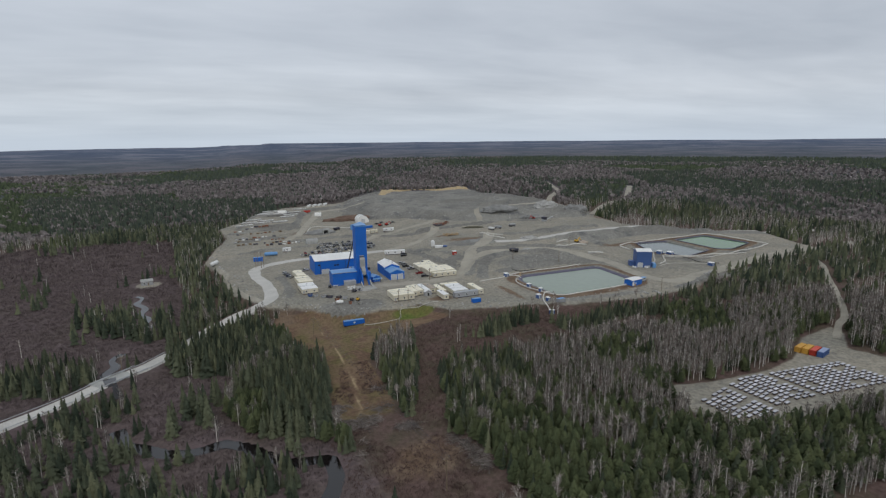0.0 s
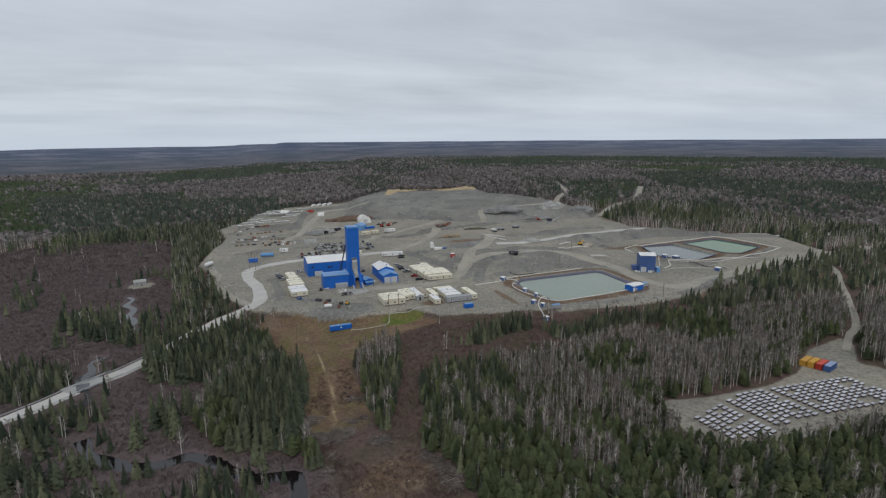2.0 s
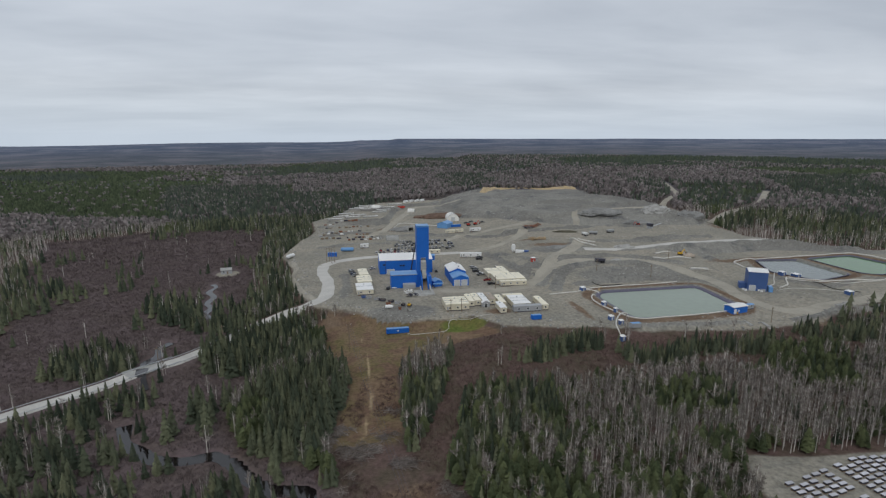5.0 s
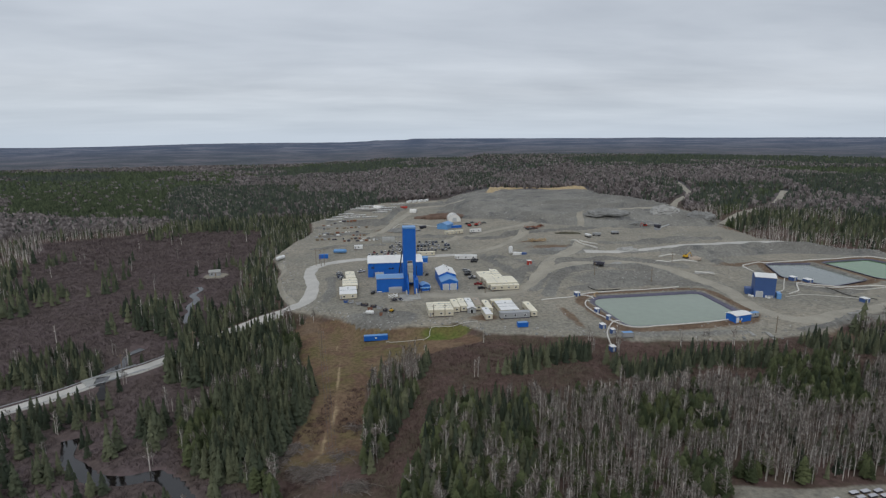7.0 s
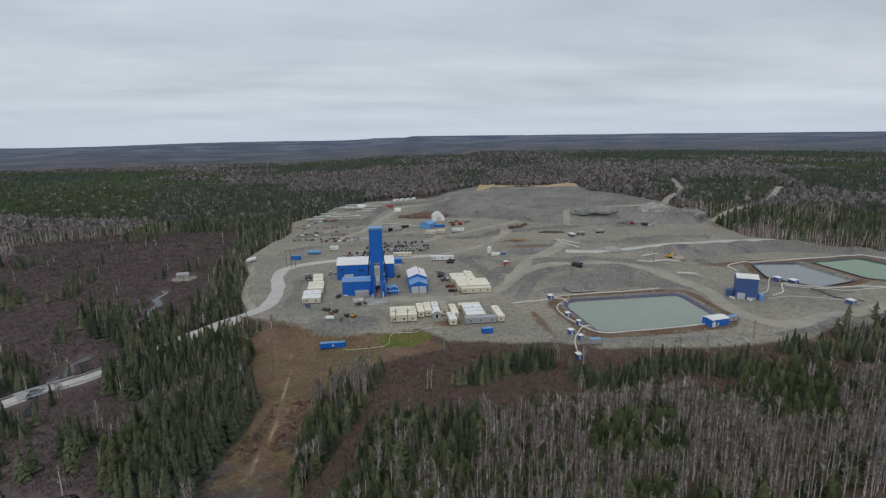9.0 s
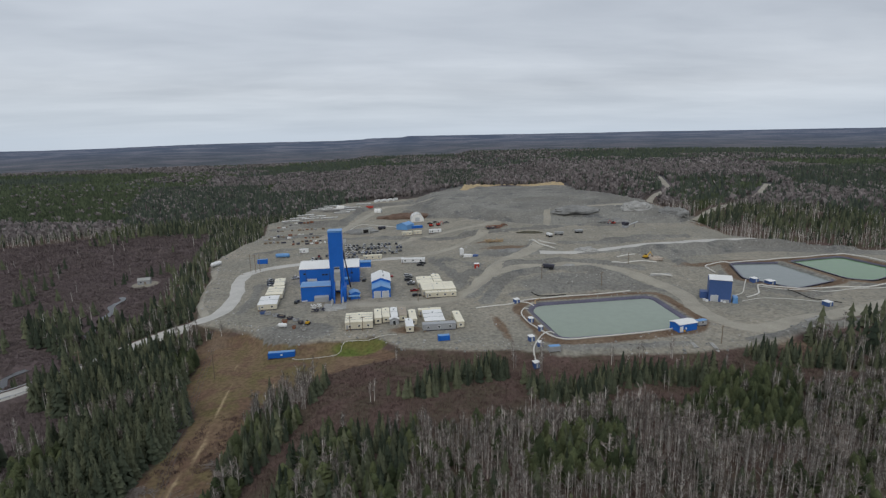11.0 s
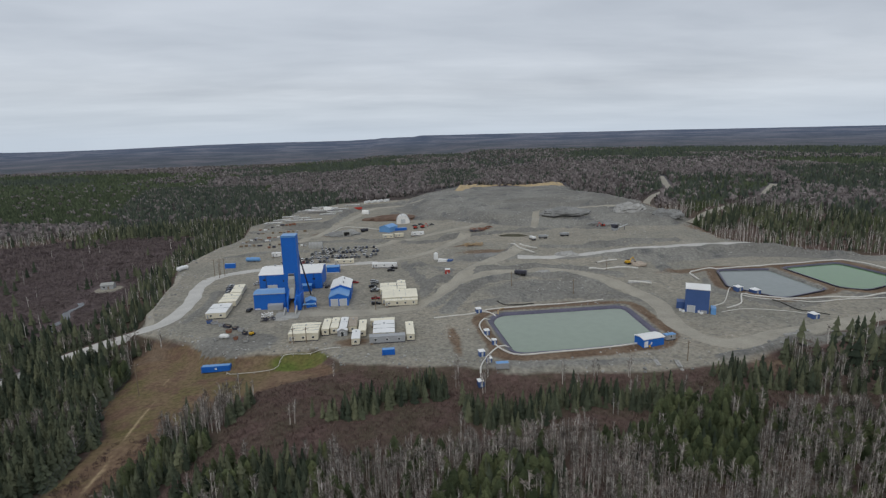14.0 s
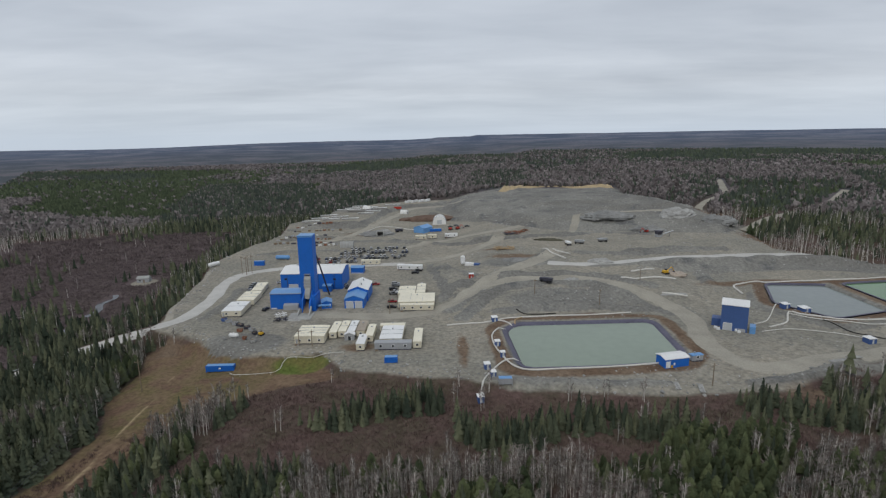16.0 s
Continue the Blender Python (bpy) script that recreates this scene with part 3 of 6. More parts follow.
road("yard_track", YARD_TRACK, 3.4, TRACK, "gravel track leading to the core yard")


def water_line(name, line, width, label):
    bm = bmesh.new()
    pts = smooth([(x, y, 0) for x, y in line], 2.0)
    rows = []
    for i, p in enumerate(pts):
        d = (pts[min(i + 1, len(pts) - 1)] - pts[max(i - 1, 0)]).normalized()
        s = Vector((d.y, -d.x, 0))
        half = width / 2 * (0.55 + 0.9 * float(value_noise(np.array([i]), np.array([3.3]), 5.0)[0]))
        z = height(p.x, p.y) + 0.55
        rows.append([bm.verts.new((q.x, q.y, z)) for q in (p - s * half, p + s * half)])
    for i in range(1, len(rows) - 1):
        for k in (0, 1):
            rows[i][k].co.z = (rows[i - 1][k].co.z + rows[i + 1][k].co.z) / 2
    for a, b in zip(rows, rows[1:]):
        bm.faces.new((a[0], a[1], b[1], b[0]))
    bmesh.ops.recalc_face_normals(bm, faces=bm.faces)
    return tagged(part(name, bm, CREEK_WATER), label, "creek", kind="structure")


water_line("creek", CREEK, 5.5, "black winding bog creek between shrubs")
water_line("bridge_creek", BRIDGE_CREEK, 4.2, "dark creek passing under the road bridge")
water_line("upper_creek", NORTH_CREEK, 3.6, "narrow dark creek through the bog")


def rounded(poly, r=5.0):
    out = []
    for i, p in enumerate(poly):
        p, a, b = Vector(p), Vector(poly[i - 1]), Vector(poly[(i + 1) % len(poly)])
        u, v = (a - p).normalized(), (b - p).normalized()
        out += [p + u * r, p + (u + v) * r * 0.3, p + v * r]
    return out


def grown(poly, d):
    c = sum((Vector(p) for p in poly), Vector((0, 0))) / len(poly)
    out = []
    for i, p in enumerate(poly):
        a, b = Vector(poly[i - 1]), Vector(poly[(i + 1) % len(poly)])
        t = (b - a).normalized()
        out.append(Vector(p) + Vector((t.y, -t.x)) * d)
    return out if (out[0] - c).length > (Vector(poly[0]) - c).length else [2 * Vector(p) - q for p, q in zip(poly, out)]


def pond(name, poly, level, water_mat, label, liner_label, wide=3.6):
    """A lined basin: the water sheet and the sloping liner round it."""
    root = new(name)
    tagged(root, label, "pond", kind="structure")
    shape = rounded(poly, 3.0)
    bm = bmesh.new()
    bm.faces.new([bm.verts.new((p.x, p.y, level)) for p in grown([tuple(q) for q in shape], 1.0)])
    bmesh.ops.recalc_face_normals(bm, faces=bm.faces)
    if bm.faces[:][0].normal.z < 0:
        bmesh.ops.reverse_faces(bm, faces=bm.faces[:])
    part("water", bm, water_mat, root)
    bm = bmesh.new()
    shape = [tuple(q) for q in shape]
    rings = [[bm.verts.new((p.x, p.y, z)) for p in grown(shape, d)] for d, z in ((-0.5, level - 0.6), (wide * 0.5, level + 0.5), (wide, level + 1.0), (wide + 0.6, level + 0.8))]
    k = len(shape)
    for a, b in zip(rings, rings[1:]):
        for i in range(k):
            bm.faces.new((a[i], a[(i + 1) % k], b[(i + 1) % k], b[i]))
    bmesh.ops.recalc_face_normals(bm, faces=bm.faces)
    part("liner", bm, LINER, root, liner_label)


pond("settling_pond", POND, 0.2, POND_WATER, "grey-green lined settling pond", "dark blue-black pond liner")
pond("grey_pond", GREY_POND, 2.2, GREY_WATER, "grey shallow settling pond with lined banks", "dark liner with pale edge", 1.6)
pond("green_pond", GREEN_POND, 2.8, GREEN_WATER, "green settling pond behind a pale berm", "dark liner with pale edge", 1.6)


# ---- trees ----
rng = np.random.default_rng(7)


def pack(verts, tris, index):
    return np.array(verts, float), np.array(tris, int), np.array(index, int)


def stem(v, f, ix, r, top, sides=4, z0=0.0, m=0, lean=0.0):
    """A tapered trunk added to the lists."""
    b = len(v)
    for k in range(sides):
        a = k * math.tau / sides
        v.append((r * math.cos(a), r * math.sin(a), z0))
    for k in range(sides):
        a = k * math.tau / sides
        v.append((lean + 0.25 * r * math.cos(a), 0.25 * r * math.sin(a), top))
    for k in range(sides):
        j = (k + 1) % sides
        f.append((b + k, b + j, b + sides + j))
        f.append((b + k, b + sides + j, b + sides + k))
        ix += [m, m]


def needle_tree(seed, boughs, radius, start=0.05, power=0.85, top=0.97, droop=0.07, long=0.62, width=0.22):
    """A conifer of many separate drooping boughs at all heights, each a folded, pointed spray; 1 m high."""
    r = random.Random(seed)
    v, f, ix = [], [], []
    stem(v, f, ix, 0.013, top, 3)
    for i in range(boughs):
        t = ((i + r.random()) / boughs) ** 1.15
        z = start + (top - start) * t
        reach = radius * (max(0.0, 1 - t) ** power * 0.96 + 0.05) * r.uniform(0.7, 1.2)
        a = i * 2.39996 + r.uniform(-0.4, 0.4)
        c, s = math.cos(a), math.sin(a)
        q0 = reach * (1 - long) * r.uniform(0.2, 1.0)
        w = (0.35 * reach + 0.018) * r.uniform(0.8, 1.2) * (width / 0.22)
        dz = droop * r.uniform(0.4, 1.4) * (0.4 + reach / radius)
        b, m = len(v), (q0 + reach) * 0.55
        v += [(c * q0, s * q0, z + 0.05), (c * m - s * w, s * m + c * w, z - dz * 0.6), (c * reach, s * reach, z - dz), (c * m + s * w, s * m - c * w, z - dz * 0.6)]
        f += [(b, b + 1, b + 2), (b, b + 2, b + 3)]
        ix += [1, 1]
    b = len(v)
    v += [(0.012, 0, 0.92), (-0.008, 0.012, 0.92), (-0.008, -0.012, 0.92), (0, 0, 1.0)]
    f += [(b, b + 1, b + 3), (b + 1, b + 2, b + 3), (b + 2, b, b + 3)]
    ix += [1, 1, 1]
    return pack(v, f, ix)


def simple_conifer(seed, cones, sides, radius):
    r = random.Random(seed)
    v, f, ix = [], [], []
    stem(v, f, ix, 0.02, 0.5, 3)
    for i in range(cones):
        t = i / cones
        z0, z1 = 0.08 + 0.88 * t, min(1.0, 0.08 + 0.88 * (t + 1.6 / cones))
        q = radius * (1 - t) ** 0.85
        b = len(v)
        v.append((0, 0, z1))
        for k in range(sides):
            a = k * math.tau / sides + r.uniform(-0.3, 0.3)
            w = q * r.uniform(0.6, 1.25)
            v.append((w * math.cos(a), w * math.sin(a), z0 + r.uniform(-0.03, 0.04)))
        for k in range(sides):
            f.append((b, b + 1 + k, b + 1 + (k + 1) % sides))
            ix.append(1)
    return pack(v, f, ix)


def bare_tree(seed, limbs, twigs, radius, trunk=0.011, start=0.35):
    """A leafless aspen: pale stem, rising limbs, a haze of fine twigs; 1 m high."""
    r = random.Random(seed)
    v, f, ix = [], [], []
    stem(v, f, ix, trunk, 0.95, 3, lean=r.uniform(-0.03, 0.03))
    for i in range(limbs):
        z = r.uniform(start, 0.86)
        a = r.uniform(0, math.tau)
        q = radius * r.uniform(0.4, 1.0) * (1.15 - z) * 1.5
        up = r.uniform(0.10, 0.22)
        c, s, w = math.cos(a), math.sin(a), trunk * 0.38
        b = len(v)
        v += [(-s * w, c * w, z), (s * w, -c * w, z), (c * q, s * q, z + up), (0, 0, z - 2 * w)]
        f += [(b, b + 1, b + 2), (b + 1, b + 3, b + 2)]
        ix += [0, 0]
        for j in range(twigs):
            t = r.uniform(0.3, 1.0)
            p = (c * q * t, s * q * t, z + up * t)
            d = r.uniform(0, math.tau)
            g = radius * r.uniform(0.25, 0.6)
            e = (p[0] + g * math.cos(d), p[1] + g * math.sin(d), p[2] + r.uniform(0.02, 0.11))
            w2 = r.uniform(0.006, 0.013)
            b = len(v)
            v += [(p[0], p[1], p[2] - w2), (p[0] + w2, p[1] - w2, p[2] + w2), e]
            f.append((b, b + 1, b + 2))
            ix.append(1)
    return pack(v, f, ix)


def twig_bush(seed, twigs, wide):
    """A low bush of many thin rising twigs; 1 m high."""
    r = random.Random(seed)
    v, f, ix = [], [], []
    for i in range(twigs):
        a, q, z = r.uniform(0, math.tau), wide * math.sqrt(r.random()), r.uniform(0.5, 1.0)
        x0, y0 = q * math.cos(a), q * math.sin(a)
        d, g, w = r.uniform(0, math.tau), r.uniform(0.1, 0.4), r.uniform(0.05, 0.11)
        e = r.uniform(0, math.pi)
        b = len(v)
        v += [(x0 - w * math.cos(e), y0 - w * math.sin(e), 0), (x0 + w * math.cos(e), y0 + w * math.sin(e), 0.02), (x0 + g * math.cos(d), y0 + g * math.sin(d), z)]
        f.append((b, b + 1, b + 2))
        ix.append(0)
    return pack(v, f, ix)


def bush(seed, blades, wide=0.5):
    """A tuft of twigs that spread from the ground; 1 m high."""
    r = random.Random(seed)
    v, f, ix = [], [], []
    for i in range(blades):
        a, a2 = r.uniform(0, math.tau), r.uniform(0.5, 1.4)
        q, z = wide * r.uniform(0.3, 1.0), r.uniform(0.45, 1.0)
        b = len(v)
        v += [(0.25 * q * math.cos(a + 2), 0.25 * q * math.sin(a + 2), 0), (q * math.cos(a), q * math.sin(a), z * 0.85),
              (q * math.cos(a + a2), q * math.sin(a + a2), z)]
        f.append((b, b + 1, b + 2))
        ix.append(0)
    return pack(v, f, ix)


NEAR_SPRUCE = [needle_tree(s, 78, 0.178 + 0.018 * (s % 4)) for s in range(6)]
NEAR_PINE = [needle_tree(20 + s, 84, 0.24 + 0.02 * (s % 3), 0.14, 0.5, 0.96, 0.0, 0.7, 0.24) for s in range(5)]
NEAR_ASPEN = [bare_tree(40 + s, 13, 5, 0.19, 0.015) for s in range(6)]
MID_SPRUCE = [simple_conifer(60 + s, 4, 6, 0.17) for s in range(4)]
MID_PINE = [simple_conifer(70 + s, 3, 6, 0.24) for s in range(3)]
MID_ASPEN = [bare_tree(80 + s, 5, 3, 0.2, 0.014) for s in range(4)]
FAR_SPRUCE = [simple_conifer(90 + s, 2, 5, 0.26) for s in range(3)]
FAR_ASPEN = [bush(100 + s, 9, 0.33) for s in range(3)]
BUSHES = [twig_bush(110 + s, 16, 1.0) for s in range(5)]


def plant(name, kinds, xs, ys, tall, mats, label, category, wide=1.0, sink=0.15):
    """One object of many plants, each a turned and scaled copy of a form."""
    xs, ys = np.asarray(xs), np.asarray(ys)
    if not len(xs):
        return
    zs, pick = lie(xs, ys) - sink, rng.integers(0, len(kinds), len(xs))
    V, F, M, T, base = [], [], [], [], 0
    for k, (v, f, m) in enumerate(kinds):
        s = np.where(pick == k)[0]
        if not len(s):
            continue
        a, h = rng.uniform(0, math.tau, len(s)), tall[s]
        w = h * wide * rng.uniform(0.8, 1.25, len(s))
        c, d = np.cos(a)[:, None], np.sin(a)[:, None]
        lean = rng.normal(0, 0.02, (2, len(s)))
        x = (v[:, 0] * c - v[:, 1] * d) * w[:, None] + xs[s][:, None] + v[:, 2] * (lean[0] * h)[:, None]
        y = (v[:, 0] * d + v[:, 1] * c) * w[:, None] + ys[s][:, None] + v[:, 2] * (lean[1] * h)[:, None]
        z = v[:, 2] * h[:, None] + zs[s][:, None]
        V.append(np.stack([x, y, z], -1).reshape(-1, 3))
        F.append((f[None] + (base + np.arange(len(s)) * len(v))[:, None, None]).reshape(-1, 3))
        M.append(np.tile(m, len(s)))
        T.append(np.repeat(rng.uniform(0, 1, len(s)), len(v)))
        base += len(v) * len(s)
    me = mesh_of(name, np.concatenate(V), np.concatenate(F), mats, np.concatenate(M), {"tint": np.concatenate(T)})
    return tagged(new(name, me), label, category, kind="stuff")


def scatter(x0, x1, y0, y1, gap):
    """Jittered places on a grid, within the wedge of land that can come into view."""
    x, y = [a.ravel() for a in np.meshgrid(np.arange(x0, x1, gap), np.arange(y0, y1, gap))]
    x, y = x + rng.uniform(-0.48, 0.48, len(x)) * gap, y + rng.uniform(-0.48, 0.48, len(y)) * gap
    keep = (x > -40 - 0.60 * y) & (x < 60 + 1.95 * y)
    return x[keep], y[keep]


def cleared(x, y):
    """Where no tree stands."""
    bare = (outside(x, y, SITE) < 2.5) | (outside(x, y, YARD) < 2) | (outside(x, y, GLADE) < 1)
    for line in TRACKS:
        bare |= line_gap(x, y, line) < 7.5
    bare &= (line_gap(x, y, YARD_TRACK) > 8) | (line_gap(x, y, YARD_TRACK) < 3.5) | (outside(x, y, SITE) < 2.5) | (outside(x, y, YARD) < 2)
    for line in (CREEK, NORTH_CREEK, BRIDGE_CREEK):
        bare |= line_gap(x, y, line) < 4
    bare |= np.hypot(x + 55, y - 458) < 11
    return bare


# stretches of the same growth
CLUMPS = [[(-96, 268), (-102, 303), (-86, 316), (-60, 290), (-54, 276), (-67, 266)],
          [(-100, 222), (-78, 240), (-55, 250), (-36, 243), (-34, 236), (-50, 230), (-58, 214), (-56, 198), (-34, 180), (-16, 168), (-10, 150), (-90, 150)],
          [(-5, 184), (6, 180), (14, 174), (14, 152), (0, 158)],
          [(-90, 374), (-78, 396), (-34, 380), (-24, 331), (-40, 322), (-66, 334)],
          [(-142, 370), (-166, 440), (-220, 445), (-260, 380), (-190, 330)]]
STANDS = [[(-24, 268), (-14, 262), (-2, 257), (29, 262), (28, 300), (10, 330), (0, 356), (-14, 372), (-26, 366), (-20, 322), (-36, 292)],
          [(-2, 236), (-1, 220), (2, 205), (8, 198), (28, 186), (34, 187), (39, 217), (40, 248), (28, 256), (12, 246)]]
PINES = [[(76, 192), (101, 152), (121, 121), (110, 100), (72, 100), (62, 158)], [(112, 122), (128, 139), (146, 136), (160, 121), (210, 108), (190, 84), (110, 84)],
         [(150, 204), (186, 203), (178, 178), (148, 182)], [(205, 222), (232, 220), (224, 200), (200, 207)], [(226, 216), (236, 227), (270, 231), (262, 208), (243, 188), (216, 192)],
         [(118, 150), (136, 146), (140, 128), (122, 126)], [(150, 166), (172, 172), (166, 158), (154, 152)]]
ASPENS = [[(-200, 440), (-258, 598), (-153, 650), (-184, 745), (-315, 774), (-436, 844), (-640, 700), (-400, 400)],
          [(-289, 1480), (-115, 1436), (-73, 1099), (-213, 1162)],
          [(-250, 1700), (250, 1500), (230, 1245), (200, 930), (106, 895), (-59, 988), (-73, 1099), (-115, 1436)]]
YOUNG = [(-174, 715), (-257, 972), (-251, 1299), (-760, 1365), (-1000, 1000), (-600, 800), (-436, 844), (-315, 774)]
EASTWOOD = [(424, 452), (470, 540), (560, 625), (690, 750), (770, 900), (980, 880), (1250, 700), (1100, 420), (560, 400), (480, 428)]
TRIANGLE = [(448, 572), (500, 608), (570, 655), (665, 760), (690, 800), (560, 812), (535, 770), (512, 728), (462, 672)]
DARK = [(-101, 684), (-40, 636), (4, 640), (30, 720), (70, 790), (90, 890), (-59, 988), (-73, 1099), (-213, 1162), (-303, 1172), (-257, 972), (-170, 715)]


def woods(x, y):
    """What grows where: 0 nothing, 1 spruce, 2 pine, 3 bare aspen, 4 shrub."""
    n1, n2, n3 = fractal(x, y, 48, 101), fractal(x, y, 30, 131), rng.uniform(0, 1, len(x))
    r = np.hypot(x - 80, y - 40)
    off = step(500, 900, r)
    n1 = n1 + off * (fractal(x, y, 260, 107) + 0.04 - n1)
    n2 = n2 + off * (fractal(x, y, 330, 137) + 0.05 - n2)
    kind = np.where(n1 + (0.25 - 0.13 * off) * (n3 - 0.5) > 0.52 - 0.03 * off, 3, 1)
    kind = np.where((n2 > 0.60) & (kind == 1), 2, kind)

    def within(poly, wave=12.0):
        """Inside an outline with a wavering edge."""
        return outside(x, y, poly) + 2 * wave * (fractal(x, y, 3 * wave, 163) - 0.5) < 0

    # the wood before the mine
    front = (y < 300) & (x > 55)
    fk = np.where(n3 < 0.62 + 0.5 * (n1 - 0.5), 3, np.where(n3 < 0.87, np.where(n2 > 0.5, 2, 4), np.where(n2 > 0.52, 2, 1)))
    for poly in PINES:
        fk = np.where(within(poly, 7), np.where(n3 < 0.10, 3, np.where(n3 < 0.22, 1, 2)), fk)
    block = (x > 58) & (x < 114 + 0.2 * (y - 170)) & (y > 165) & (y < 238)
    fk = np.where(block, np.where(n3 < 0.08, 3, np.where(n3 < 0.30, 2, 1)), fk)
    middle = 252 - 15 * step(160, 172, x) + 6 * step(240, 275, x)
    hem = (y > 216) & (y < 288) & ~within(PINES[4], 7)
    row = np.abs(y - middle + 5 * np.sin(x / 9)) < 7
    fk = np.where(hem & (x > 84), np.where(row & (n3 < 0.85) & ((x < 163) | (x > 168)) & ((x < 244) | (x > 266)) & (n2 > 0.30), 1, np.where((n3 > 0.985), 3, 4)), fk)
    strip = np.abs(x - 68 - 0.36 * (y - 176)) - 6.5 - 4 * (n2 - 0.5)
    fk = np.where((strip < 0) & (y > 120), 4, fk)
    east = (x > 300) & (y > 228) & (y < 300)
    fk = np.where(east, np.where((n3 < 0.6) & (n2 > 0.4), 1, np.where(n3 < 0.8, 4, 3)), fk)
    kind = np.where(front, fk, kind)
    # the bog with its clumps and stands
    bog = outside(x, y, BOG)
    bk = np.where((fractal(x, y, 34, 151) > 0.66) & (n3 < 0.3), 1, np.where(n3 > 0.992, 3, 4))
    for k, poly in enumerate(CLUMPS):
        bk = np.where(within(poly, 6) & (n3 < (0.45 if k == 1 else 0.62)), np.where(n3 < 0.04, 3, 1), bk)
    kind = np.where(bog < 0, bk, kind)
    for poly in STANDS:
        kind = np.where(within(poly, 4), np.where(n3 < 0.06, 3, np.where(n2 > 0.58, 2, 1)), kind)
    west = (bog > 0) & (x < 30) & (y > 330) & (y < 640)
    kind = np.where(west, np.where(n3 > 0.70, 3, 1), kind)
    # the ridge to the east
    ridge = (x > 430) & (y > 520) & (r < 1000)
    kind = np.where(ridge, np.where(n1 + 0.3 * n3 > 0.60, 3, 1), kind)
    # the land behind
    wave = 160 * (fractal(x, y, 120, 117) - 0.5)
    kind = np.where((x < 40) & (y > 640), np.where(n1 + 0.2 * (n3 - 0.5) > 0.47, 3, np.where(n2 > 0.5, 2, 1)), kind)
    beyond = (y + 0.4 * x > 830 + 0.4 * wave) & (x > 60 + wave) & (x < 900 + wave)
    kind = np.where(beyond, np.where((n1 > 0.62) & (n3 < 0.6), 1, np.where(n3 < 0.10, 1, 3)), kind)
    for poly in ASPENS:
        kind = np.where(within(poly, 25), np.where(n3 < 0.12, 1, 3), kind)
    kind = np.where(within(YOUNG, 30), np.where((n1 > 0.66) | (n3 < 0.04), 3, 2), kind)
    kind = np.where(within(DARK, 25), np.where((n1 > 0.56) & (n3 < 0.7), 3, np.where(n3 < 0.22, 3, 1)), kind)
    kind = np.where(within(EASTWOOD, 20), np.where((n1 > 0.55) & (n3 < 0.75), 3, np.where(n3 < 0.15, 3, np.where(n3 < 0.35, 2, 1))), kind)
    kind = np.where(within(TRIANGLE, 5), np.where(n3 < 0.10, 3, np.where(n3 < 0.55, 2, 1)), kind)
    past = (r > 1430 + wave) & (x > -150 + 2 * wave)
    kind = np.where(past, np.where((n2 > 0.60) & (n3 < 0.6), 3, np.where(n3 < 0.3, 2, 1)), kind)
    return np.where(cleared(x, y), 0, kind)


def wood(x, y, names, forms, tall, widths):
    """Plants spruce, pine and aspen at the places that grow them."""
    k = woods(x, y)
    rough = fractal(x, y, 25, 171)
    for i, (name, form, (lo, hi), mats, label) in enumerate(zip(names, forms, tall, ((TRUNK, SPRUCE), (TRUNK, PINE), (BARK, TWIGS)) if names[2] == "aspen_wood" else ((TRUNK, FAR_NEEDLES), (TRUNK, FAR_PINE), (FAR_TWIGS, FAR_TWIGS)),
                                                              ("dark green spruces standing close together", "yellow-green jack pines with rounded tops", "bare pale aspens with grey-brown twigs"))):
        s = k == i + 1
        h = (lo + (hi - lo) * rng.beta(2, 2, s.sum())) * (0.75 + 0.5 * rough[s])
        plant(name, form, x[s], y[s], h, mats, label, "trees", widths[i])
    return k


d0 = lambda x, y: np.hypot(x - 80, y - 40)
x, y = scatter(-230, 420, 84, 345, 2.45)
s = d0(x, y) < 320
NEARX, NEARY = x[s], y[s]
near_kind = woods(NEARX, NEARY)
x, y = scatter(-500, 760, 84, 760, 4.4)
s = (d0(x, y) >= 320) & (d0(x, y) < 680)
MIDX, MIDY = x[s], y[s]
wood(MIDX, MIDY, ("spruce_wood", "pine_wood", "aspen_wood"), (MID_SPRUCE, MID_PINE, MID_ASPEN), ((6.5, 12.5), (6, 9), (7, 11.5)), (1.25, 1.4, 1.4))
x, y = scatter(-900, 1500, 200, 1300, 5.6)
s = (d0(x, y) >= 680) & (d0(x, y) < 1200)
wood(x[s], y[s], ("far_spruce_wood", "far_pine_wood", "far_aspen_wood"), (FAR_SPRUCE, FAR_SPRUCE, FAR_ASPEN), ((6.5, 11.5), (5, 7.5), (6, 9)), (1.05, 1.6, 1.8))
x, y = scatter(-1500, 2500, 400, 2100, 11.0)
s = (d0(x, y) >= 1190) & (d0(x, y) < 1950)
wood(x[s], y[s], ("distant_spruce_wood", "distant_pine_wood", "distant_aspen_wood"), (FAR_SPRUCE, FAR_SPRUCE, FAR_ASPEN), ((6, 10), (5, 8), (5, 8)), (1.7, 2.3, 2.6))

